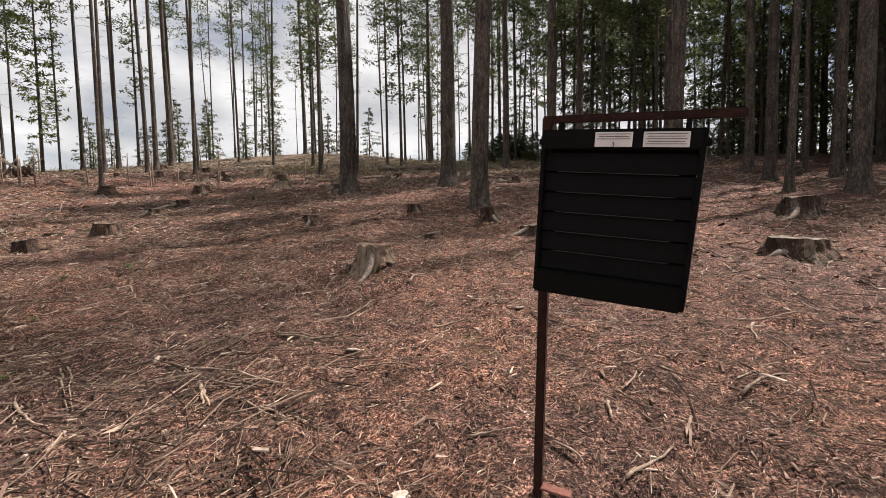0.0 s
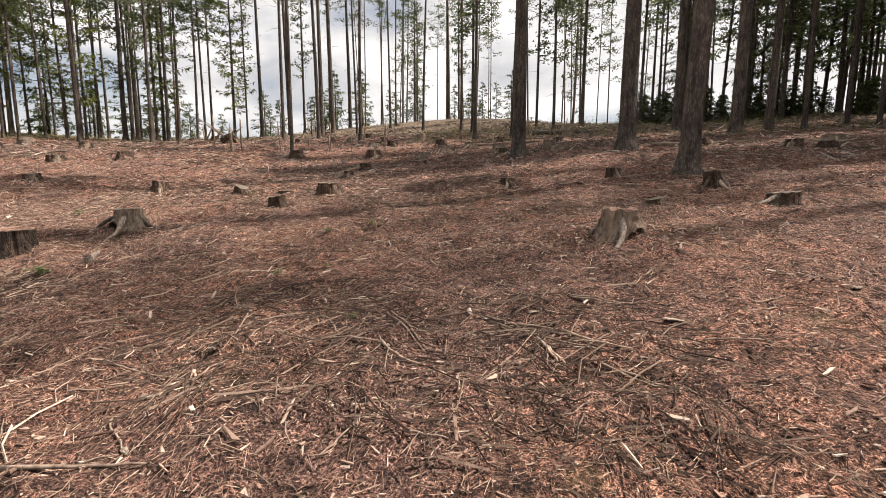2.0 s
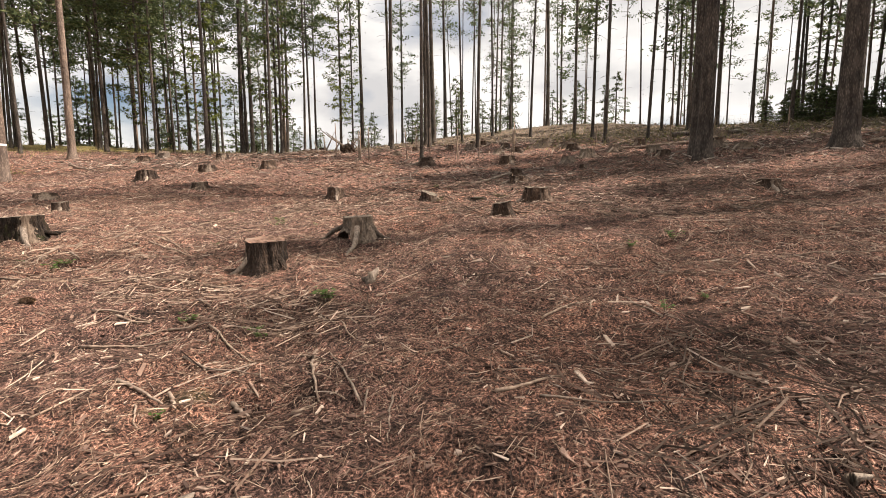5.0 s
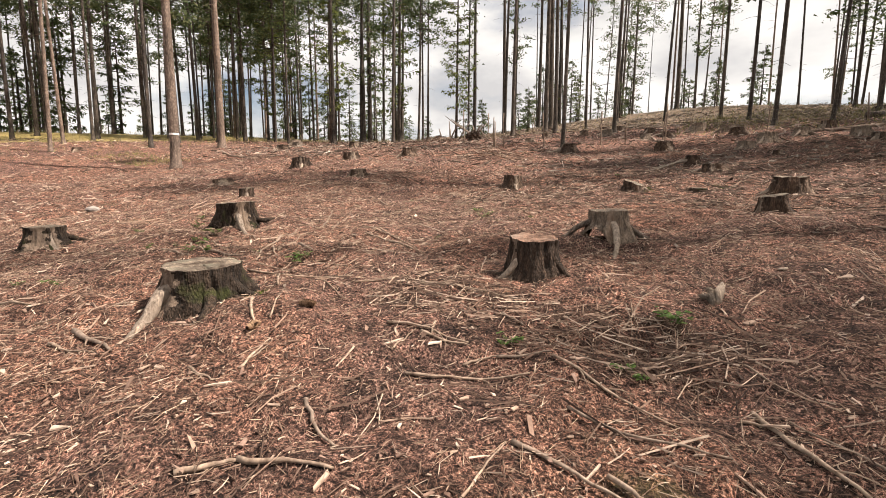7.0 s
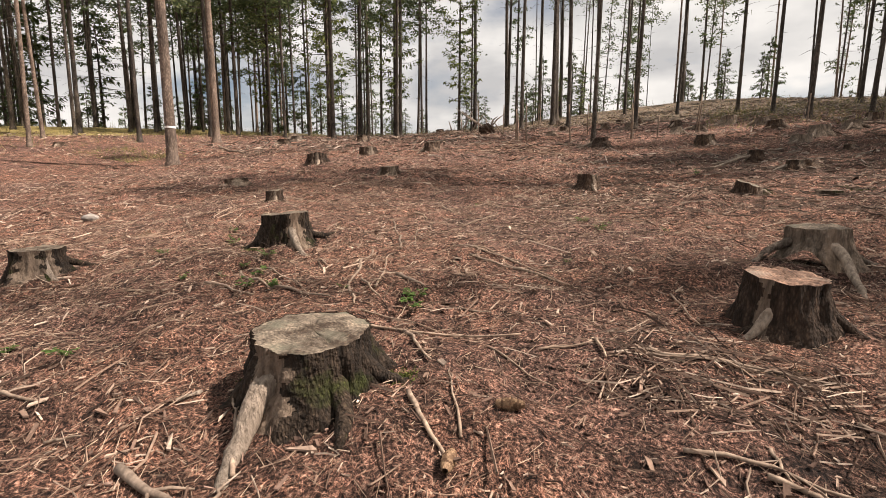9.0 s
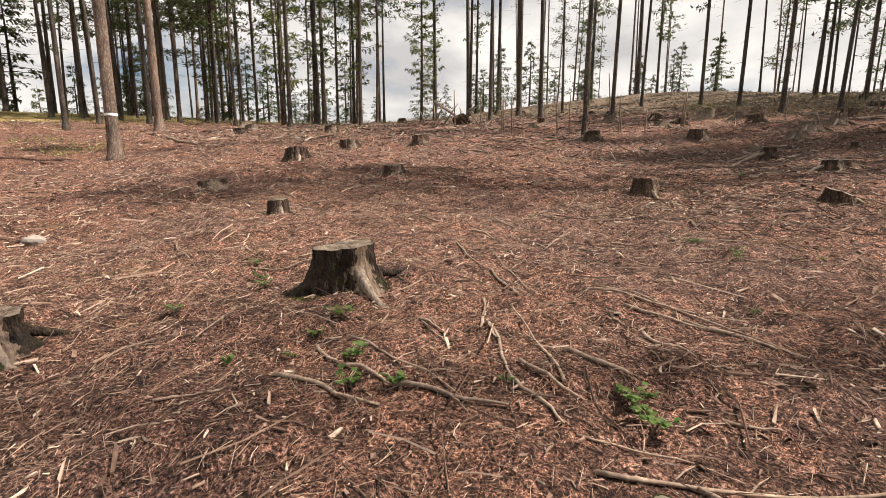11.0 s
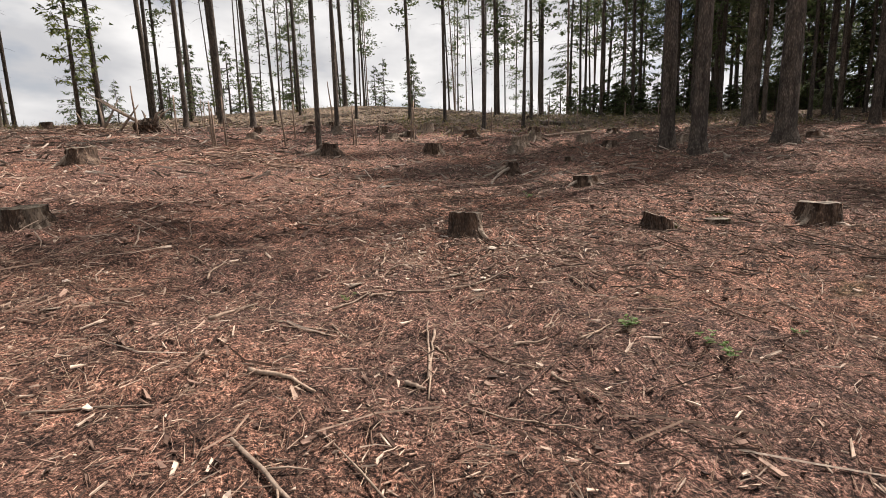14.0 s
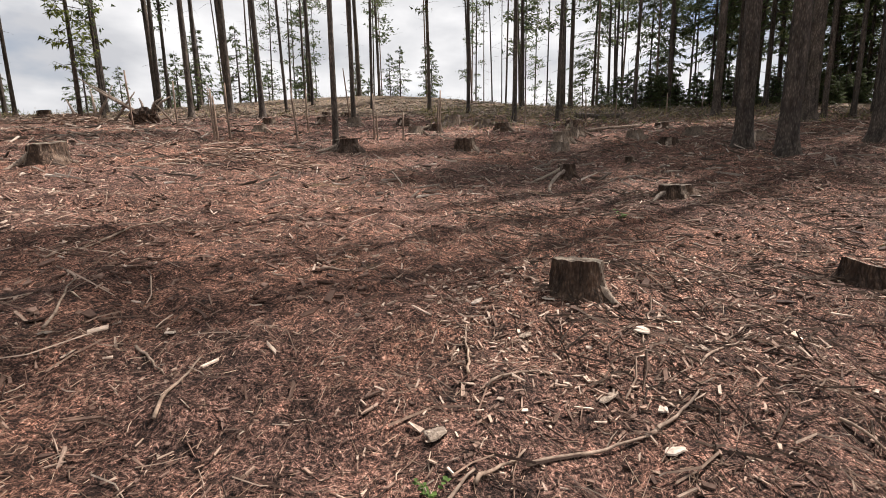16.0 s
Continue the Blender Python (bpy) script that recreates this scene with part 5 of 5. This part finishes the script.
# ---- uprooted plate with splintered poles ----
def root_plate(x, y):
    rd = random.Random(5)
    base = new("root_plate")
    base.location = (x, y, ground_at(x, y))
    v, f = [], []
    n, m = 16, 9
    for k in range(m + 1):
        for a in range(n):
            t, p = 2 * math.pi * a / n, math.pi * k / m
            q = 1 + rd.uniform(-0.22, 0.22)
            v.append((0.4 * q * math.sin(p) * math.cos(t), 0.3 * q * math.sin(p) * math.sin(t), 0.2 + 0.28 * q * math.cos(p)))
    for k in range(m):
        for a in range(n):
            b = (a + 1) % n
            f.append((k * n + a, (k + 1) * n + a, (k + 1) * n + b, k * n + b))
    part("soil_clump", mesh_of("soil_clump", v, f, BARK_STUMP), base, "dark clump of soil and roots")
    for a, ln in ((200, 1.9), (165, 1.6), (20, 0.9), (-20, 0.7), (110, 0.8)):
        c, s = math.cos(radians(a)), math.sin(radians(a))
        tv, tf = tube([(0.3 * c, 0.2 * s, 0.4), (ln * 0.6 * c, 0.3 * s, 0.5 + 0.2 * ln), (ln * c, 0.4 * s, 0.45 + 0.5 * ln)], [0.05, 0.04, 0.015], 7, 0.15, rd)
        part("root", mesh_of("root", [tuple(p) for p in tv], tf, BARE_WOOD, True), base, "pale splintered root")
    return tagged(base, "dark uprooted root plate with pale splintered wood", "root plate")


root_plate(-11.79, 26.97)


def split_pole(x, y, long, lean, turn):
    rd = random.Random(int(x * 13))
    base = new("split_pole")
    base.location = (x, y, ground_at(x, y))
    base.rotation_euler = (0, radians(lean), radians(turn))
    v, f = tube([(0, 0, -0.2), (0.01, 0, long * 0.5), (0, 0.01, long)], [0.045, 0.04, 0.015], 6, 0.15, rd)
    part("pole", mesh_of("pole", [tuple(p) for p in v], f, BARE_WOOD, True), base)
    return tagged(base, "pale splintered pole leaning by the root plate", "pole", "splintered poles")


split_pole(-13.1, 26.66, 1.1, -4, 0)
split_pole(-13.3, 26.86, 1.4, 28, 10)
split_pole(-12.8, 26.96, 1.3, 38, 0)
split_pole(-10.79, 26.78, 0.9, -38, 10)
split_pole(-13.8, 26.95, 0.8, -20, 0)


def log(x0, y0, x1, y1, r, label):
    rd = random.Random(int(x0 * 3 + y0))
    base = new("log")
    mx, my = (x0 + x1) / 2, (y0 + y1) / 2
    z0 = ground_at(mx, my)
    base.location = (mx, my, z0)
    pts = []
    for k in range(7):
        f = k / 6
        px, py = (x1 - x0) * (f - 0.5), (y1 - y0) * (f - 0.5)
        pts.append((px, py, ground_at(mx + px, my + py) - z0 + r * 0.8 + rd.uniform(-0.01, 0.01)))
    v, f = tube(pts, [r * (1.05 - 0.05 * k) for k in range(7)], 12, 0.08, rd)
    part("stem", mesh_of("stem", [tuple(p) for p in v], f, STICK if r < 0.09 else BARK, True), base)
    return tagged(base, label, "log")


log(2.28, 25.79, 5.51, 26.35, 0.07, "pale fallen pole lying on the slope")
log(4.88, 30.66, 8.11, 31.35, 0.14, "dark fallen log lying on the slope")
log(-20.7, 17.82, -17.05, 16.67, 0.05, "pale fallen pole at the clearing edge")
log(9.39, 21.28, 13.2, 23.21, 0.06, "pale fallen pole under the spruces")


def brush_heap(x, y, wide, tall, label):
    rd = random.Random(int(x * 7 + y))
    base = new("brush_heap")
    base.location = (x, y, ground_at(x, y))
    v, f = [], []
    for _ in range(170):
        a, d = rd.uniform(0, 6.28), wide * rd.random() ** 0.7
        px, py = d * math.cos(a), d * 0.7 * math.sin(a)
        z = ground_at(x + px, y + py) - ground_at(x, y) + tall * (1 - (d / wide) ** 2) * rd.uniform(0.1, 1)
        b, ln = rd.uniform(0, 6.28), rd.uniform(0.2, 0.7)
        q = Vector((math.cos(b), math.sin(b), rd.uniform(-0.25, 0.2))) * ln
        p = Vector((px, py, z))
        tv, tf = tube([p - q * 0.5, p + Vector((0, 0, 0.03)), p + q * 0.5], [0.012, 0.01, 0.005], 4, cap=False)
        i = len(v)
        v += tv
        f += [tuple(w + i for w in face) for face in tf]
    tagged(part("brush", mesh_of("brush", [tuple(p) for p in v], f, TWIG), base), kind="stuff")
    return tagged(base, label, "brush heap")


def snag(x, y, tall, turn, label):
    """A broken, splintered root end sticking out of the litter."""
    rd = random.Random(int(x * 50 + y * 9))
    base = new("wood_snag")
    base.location = (x, y, ground_at(x, y))
    for k in range(3):
        a = turn + (k - 1) * 0.8
        tip = Vector((math.cos(a) * tall * 0.9, math.sin(a) * tall * 0.9, tall * (0.95 - 0.35 * k)))
        v, f = tube([Vector((0, 0, -0.05)), tip * 0.4 + Vector((0, 0, 0.02)), tip * 0.8, tip], [tall * 0.30, tall * 0.24, tall * 0.15, tall * 0.03], 9, 0.25, rd)
        part("splinter", mesh_of("splinter", [tuple(p) for p in v], f, GREY_WOOD if k else BARE_WOOD, True), base)
    return tagged(base, label, "wood snag")


snag(1.02, 7.95, 0.13, 2.2, "broken grey root end sticking out of the litter")
snag(2.47, 5.53, 0.13, 0.6, "pale splintered root end on the litter")
snag(3.97, 6.32, 0.07, 0.4, "short splintered grey piece of wood")


def wood_piece(x, y, long, wide, turn, white=False):
    """A flat broken piece of wood with ragged ends."""
    rd = random.Random(int(x * 71 + y * 37))
    outline = []
    for k in range(11):
        a = 2 * math.pi * k / 11
        q = rd.uniform(0.6, 1.12)
        outline.append(Vector((math.copysign(abs(math.cos(a)) ** 0.6, math.cos(a)) * long / 2 * q, math.copysign(abs(math.sin(a)) ** 0.8, math.sin(a)) * wide / 2 * q, rd.uniform(-0.006, 0.006))))
    thick = 0.007
    v = [tuple(p) for p in outline] + [tuple(p * 0.93 + Vector((0, 0, thick))) for p in outline] + [(0, 0, thick * 1.25)]
    f = [(k, (k + 1) % 11, 11 + (k + 1) % 11, 11 + k) for k in range(11)] + [(11 + k, 11 + (k + 1) % 11, 22) for k in range(11)]
    ob = new("wood_piece", mesh_of("wood_piece", v, f, WHITE_WOOD if white else BARE_WOOD))
    ob.location = (x, y, ground_at(x, y) + 0.012)
    ob.rotation_euler = (rd.uniform(-0.15, 0.15), rd.uniform(-0.15, 0.15), turn)
    return tagged(ob, "flat pale broken piece of wood on the litter", "wood piece", "wood pieces on the litter")


wood_piece(-2.7, 12.25, 0.13, 0.08, 1.9, True)
wood_piece(-4.04, 11.58, 0.12, 0.10, 0.3)
wood_piece(-3.17, 11.76, 0.19, 0.07, 0.7)
wood_piece(-3.05, 11.4, 0.13, 0.05, 0.1, True)
wood_piece(-3.39, 12.38, 0.12, 0.05, 0.6)
wood_piece(-3.59, 12.84, 0.14, 0.05, 0.9, True)
wood_piece(-3.1, 12.77, 0.10, 0.05, 2.5, True)
wood_piece(-2.42, 12.08, 0.11, 0.05, 1.2)
wood_piece(0.55, 16.31, 0.30, 0.16, 1.4, True)
rg = random.Random(77)
for k in range(44):
    wood_piece(rg.uniform(-7.5, 9.5), rg.uniform(4.6, 13.0), rg.uniform(0.07, 0.17), rg.uniform(0.03, 0.065), rg.uniform(0, 3.1), k % 3 == 0)


def wire_fence(posts, tall):
    """Thin wire netting strung between stakes on the slope."""
    base = new("wire_fence")
    x0, y0 = posts[0]
    z0 = ground_at(x0, y0)
    base.location = (x0, y0, z0)
    for k in range(6):
        up = 0.08 + (tall - 0.08) * k / 5
        pts = []
        for (ax, ay), (bx, by) in zip(posts, posts[1:]):
            for j in range(5):
                g = j / 5
                px, py = ax + (bx - ax) * g, ay + (by - ay) * g
                pts.append(Vector((px - x0, py - y0, ground_at(ax, ay) * (1 - g) + ground_at(bx, by) * g - z0 + up - 0.06 * g * (1 - g))))
        v, f = tube(pts, [0.0022] * len(pts), 3, cap=False)
        part("wire", mesh_of("wire", [tuple(p) for p in v], f, WIRE), base)
    v, f = [], []
    for (ax, ay), (bx, by) in zip(posts, posts[1:]):
        n = int(math.hypot(bx - ax, by - ay) / 0.25)
        for j in range(n):
            px, py = ax + (bx - ax) * j / n, ay + (by - ay) * j / n
            g = ground_at(ax, ay) * (1 - j / n) + ground_at(bx, by) * j / n - z0
            tv, tf = tube([(px - x0, py - y0, g + 0.08), (px - x0, py - y0, g + tall)], [0.0016, 0.0016], 3, cap=False)
            i = len(v)
            v += tv
            f += [tuple(w + i for w in face) for face in tf]
    part("netting", mesh_of("netting", [tuple(p) for p in v], f, WIRE), base)
    return tagged(base, "thin grey wire netting fence strung between wooden stakes", "fence")


WIRE = plain("galvanised_wire", (0.12, 0.11, 0.10), (0.2, 0.19, 0.18), 0.5, 30.0, 0.6)
stake(1.47, 27.58, 1.1)
stake(9.92, 31.54, 1.1, 3)
stake(12.53, 32.55, 1.15)
wire_fence([(-2.0, 25.8), (1.6, 27.4), (4.9, 29.2), (6.8, 30.3), (10.0, 31.4), (12.6, 32.4)], 0.95)


def stone(x, y, size, label):
    rd = random.Random(int(x * 11 + y))
    bm = bmesh.new()
    bmesh.ops.create_icosphere(bm, subdivisions=2, radius=size)
    for w in bm.verts:
        w.co = Vector((w.co.x * 1.3, w.co.y, w.co.z * 0.6)) * rd.uniform(0.86, 1.12)
    me = bpy.data.meshes.new("stone")
    bm.to_mesh(me)
    bm.free()
    me.materials.append(ROCK)
    ob = new("stone", me)
    ob.location = (x, y, ground_at(x, y) + size * 0.3)
    return tagged(ob, label, "stone")


def moss_patch(x, y, wide, count=900):
    """Low cushion of moss: many short upright blades over uneven ground."""
    rd = random.Random(int(x * 19 + y * 7))
    v, f = [], []
    z0 = ground_at(x, y)
    lobes = [(rd.gauss(0, wide * 0.5), rd.gauss(0, wide * 0.35), wide * rd.uniform(0.2, 0.45)) for _ in range(6)]
    for _ in range(count):
        lx, ly, lr = rd.choice(lobes)
        px, py = lx + rd.gauss(0, lr * 0.6), ly + rd.gauss(0, lr * 0.6)
        p = Vector((px, py, ground_at(x + px, y + py) - z0 - 0.004))
        a, up = rd.uniform(0, 6.28), rd.uniform(0.008, 0.024)
        s = Vector((math.cos(a), math.sin(a), 0)) * rd.uniform(0.004, 0.010)
        t = Vector((rd.gauss(0, 0.012), rd.gauss(0, 0.012), up))
        i = len(v)
        v += [tuple(p - s), tuple(p + s), tuple(p + t)]
        f.append((i, i + 1, i + 2))
    ob = new("moss_patch", mesh_of("moss_patch", v, f, MOSS_BLADE))
    ob.location = (x, y, z0)
    return tagged(ob, "olive green moss cushion at a stump's foot", "moss", kind="stuff")


MOSS_BLADE = islands("moss_blades", [(0.0, (0.03, 0.04, 0.009)), (0.6, (0.075, 0.085, 0.02)), (1.0, (0.15, 0.15, 0.045))], 0.9, 8.0)
moss_patch(-2.61, 6.18, 0.16, 1800)
moss_patch(-2.14, 6.55, 0.14, 1200)
moss_patch(-5.0, 7.92, 0.20, 2600)
moss_patch(-5.12, 8.26, 0.16, 1400)
moss_patch(-0.35, 12.83, 0.14, 1200)
moss_patch(0.74, 13.42, 0.16, 1800)
ROCK = plain("pale_stone", (0.18, 0.16, 0.145), (0.34, 0.31, 0.28), 0.9, 14.0)
stone(-9.13, 8.02, 0.11, "pale rounded stone on the needle litter")
stone(-12.91, 11.18, 0.07, "pale stone lying on the litter")

brush_heap(-6.82, 19.73, 1.5, 0.35, "low heap of brown brush and soil")
brush_heap(-13.8, 26.56, 1.6, 0.3, "low heap of pale broken branches")


# ---- scattered litter ----
def strew(count, box_, seed, hole=None):
    g = np.random.default_rng(seed)
    x0, y0, x1, y1 = box_
    x, y = g.uniform(x0, x1, count), g.uniform(y0, y1, count)
    keep = bumps(x, y, 1.3, seed + 9) + g.uniform(-0.55, 0.55, count) > -0.25
    if hole:
        keep &= ~((x > hole[0]) & (x < hole[2]) & (y > hole[1]) & (y < hole[3]))
    return g, x[keep], y[keep]


def litter(name, count, box_, seed, length, width, thick, mat, label, hole=None, bars=False, tilt=0.25):
    """Many loose pieces in one mesh: flat slivers, or three-sided bent twigs."""
    g, x, y = strew(count, box_, seed, hole)
    n = len(x)
    ln = length[0] + (length[1] - length[0]) * g.uniform(0, 1, n) ** 2.0
    wd = g.uniform(*width, n)
    a = g.uniform(0, 2 * np.pi, n)
    ux, uy = np.cos(a), np.sin(a)
    za, zb = height(x - ux * ln / 2, y - uy * ln / 2), height(x + ux * ln / 2, y + uy * ln / 2)
    z = np.maximum((za + zb) / 2, height(x, y))
    sl = (zb - za) / ln + g.normal(0, tilt, n)
    mid = np.stack([x, y, z + 0.35 * thick + np.abs(g.normal(0, 0.006, n)) + 0.35 * ln * np.abs(g.normal(0, tilt, n)) * 0.5], -1)
    d = np.stack([ux, uy, sl], -1) * (ln / 2)[:, None]
    s = np.stack([-uy, ux, g.normal(0, 0.25, n)], -1) * (wd / 2)[:, None]
    up = np.array([0, 0, 1.0]) * thick
    if bars:
        k = np.stack([-uy, ux, 0 * ux], -1) * (g.normal(0, 0.16, n) * ln)[:, None]
        rings = []
        for e, q in ((-1, 0), (1, 0)) if bars == 2 else ((-1, 0), (0, 1), (1, 0)):
            c = mid + d * e + k * q
            w = 1.0 - 0.35 * (e + 1) / 2
            rings += [c + s * w, c - s * w, c + np.array([0, 0, 1.0]) * (wd * 0.85 * w)[:, None]]
        v = np.stack(rings, 1).reshape(-1, 3)
        tmpl = np.array([(r + i, r + (i + 1) % 3, r + 3 + (i + 1) % 3, r + 3 + i) for r in ((0,) if bars == 2 else (0, 3)) for i in range(3)])
        per = 6 if bars == 2 else 9
    else:
        ends = []
        for e, q, lo, hi in ((-1, 1, 0.1, 1.0), (-1, -1, 0.3, 1.0), (1, -1, 0.0, 0.7), (1, 1, 0.2, 0.9)):
            ends.append(mid + d * (e * g.uniform(0.45, 1.05, n))[:, None] + s * (q * g.uniform(lo, hi, n))[:, None] + up * g.uniform(-1.2, 0.6, n)[:, None])
        v = np.stack(ends + [p + up for p in ends], 1).reshape(-1, 3)
        tmpl = np.array([(4, 5, 6, 7), (0, 4, 7, 3), (1, 2, 6, 5), (0, 1, 5, 4), (3, 7, 6, 2)])
        per = 8
    f = (tmpl[None] + per * np.arange(n)[:, None, None]).reshape(-1, 4)
    me = bpy.data.meshes.new(name)
    me.vertices.add(len(v))
    me.vertices.foreach_set("co", v.ravel())
    me.loops.add(f.size)
    me.loops.foreach_set("vertex_index", f.ravel().astype(np.int32))
    me.polygons.add(len(f))
    me.polygons.foreach_set("loop_start", np.arange(0, f.size, 4, dtype=np.int32))
    me.update(calc_edges=True)
    me.shade_flat()
    me.materials.append(mat)
    ob = new(name, me)
    return tagged(ob, label, "litter", kind="stuff")


NEAR, FAR = (-9.0, 3.2, 11.0, 12.5), (-18, 3.2, 17, 24)
litter("twig_litter", 34000, NEAR, 1, (0.03, 0.20), (0.003, 0.007), 0.004, TWIG, "fine dry twigs strewn over the forest floor", bars=True)
litter("needle_litter", 135000, NEAR, 2, (0.02, 0.10), (0.002, 0.004), 0.003, NEEDLE, "brown dry needles and fine sprigs", bars=2, tilt=0.3)
litter("branch_litter", 1100, NEAR, 13, (0.15, 0.6), (0.006, 0.013), 0.01, TWIG, "short dead branches among the litter", bars=True, tilt=0.08)
litter("wood_slivers", 30000, NEAR, 3, (0.012, 0.08), (0.004, 0.016), 0.004, CHIP, "pale wood slivers strewn over the litter")
litter("wood_chips", 2200, NEAR, 12, (0.04, 0.17), (0.012, 0.035), 0.008, CHIP, "larger pale wood chips on the litter")
litter("bark_flakes", 12000, NEAR, 4, (0.015, 0.08), (0.008, 0.032), 0.006, FLAKE, "dark reddish bark flakes")
litter("twig_litter", 30000, FAR, 5, (0.08, 0.4), (0.005, 0.011), 0.006, TWIG, "dry twigs strewn over the forest floor", NEAR, True)
litter("wood_slivers", 44000, FAR, 6, (0.03, 0.14), (0.01, 0.03), 0.008, CHIP, "pale wood slivers strewn over the litter", NEAR)
litter("bark_flakes", 18000, FAR, 7, (0.05, 0.16), (0.03, 0.07), 0.01, FLAKE, "dark bark flakes and clods", NEAR)
litter("dark_branches", 1000, (3.4, 5.7, 7.2, 7.7), 21, (0.08, 0.6), (0.004, 0.012), 0.01, DARKTWIG, "dark dead branches lying in a loose patch", bars=True, tilt=0.1)
litter("dark_branches", 1250, (-1.2, 6.9, 1.2, 7.6), 22, (0.06, 0.4), (0.004, 0.010), 0.01, TWIG, "dead branches lying in a loose patch", bars=True, tilt=0.1)
# Real dark twigs, strewn thicker to stand in for missing tree shade.
litter("dark_branches", 7500, (-3.2, 11.2, 5.5, 17.5), 31, (0.05, 0.34), (0.006, 0.014), 0.008, DARKTWIG, "dark dead twigs and bark, deepening tree shade on the upper slope", bars=True, tilt=0.12)
litter("chip_patch", 1500, (-3.9, 11.6, -1.6, 13.6), 23, (0.03, 0.12), (0.01, 0.03), 0.006, CHIP, "patch of pale chips round a sawn stump")
litter("chip_patch", 900, (5.2, 9.2, 8.6, 11.2), 24, (0.03, 0.12), (0.008, 0.025), 0.006, CHIP, "patch of pale chips round a split stump")
litter("grey_slash", 11000, (-24, 16, 24, 48), 25, (0.12, 0.6), (0.015, 0.045), 0.02, SLASH, "grey slash and splinters on the slope", (-18, 3, 17, 17))
litter("wood_slivers", 14000, (-36, 3, 28, 46), 8, (0.06, 0.26), (0.018, 0.05), 0.02, CHIP, "pale broken branches and chips on the slope", FAR)
litter("twig_litter", 9000, (-36, 3, 28, 46), 9, (0.25, 1.0), (0.012, 0.026), 0.02, TWIG, "dry branches on the slope", FAR, True)
litter("dry_grass", 8000, (-70, 2, -26, 52), 10, (0.2, 0.5), (0.01, 0.03), 0.01, DRYGRASS, "yellow dry grass under the trees", tilt=1.6)
litter("dry_grass", 4000, (-30, 32, 24, 56), 11, (0.12, 0.4), (0.01, 0.025), 0.01, DRYGRASS, "sparse yellow grass on the crest", tilt=1.4)

litter("grey_slash", 3200, (1, 27, 22, 41), 26, (0.1, 0.9), (0.012, 0.032), 0.02, SLASH, "grey slash and dead branches along the crest", bars=True, tilt=0.45)
litter("dry_grass", 7000, (-2, 27, 22, 42), 27, (0.1, 0.4), (0.01, 0.03), 0.01, DRYGRASS, "yellowish grass tufts along the crest", tilt=1.6)
litter("dry_grass", 900, (-24.5, 13.3, -19.5, 15.6), 28, (0.06, 0.25), (0.01, 0.03), 0.01, DRYGRASS, "low green strip of grass and moss on the litter", tilt=1.6)
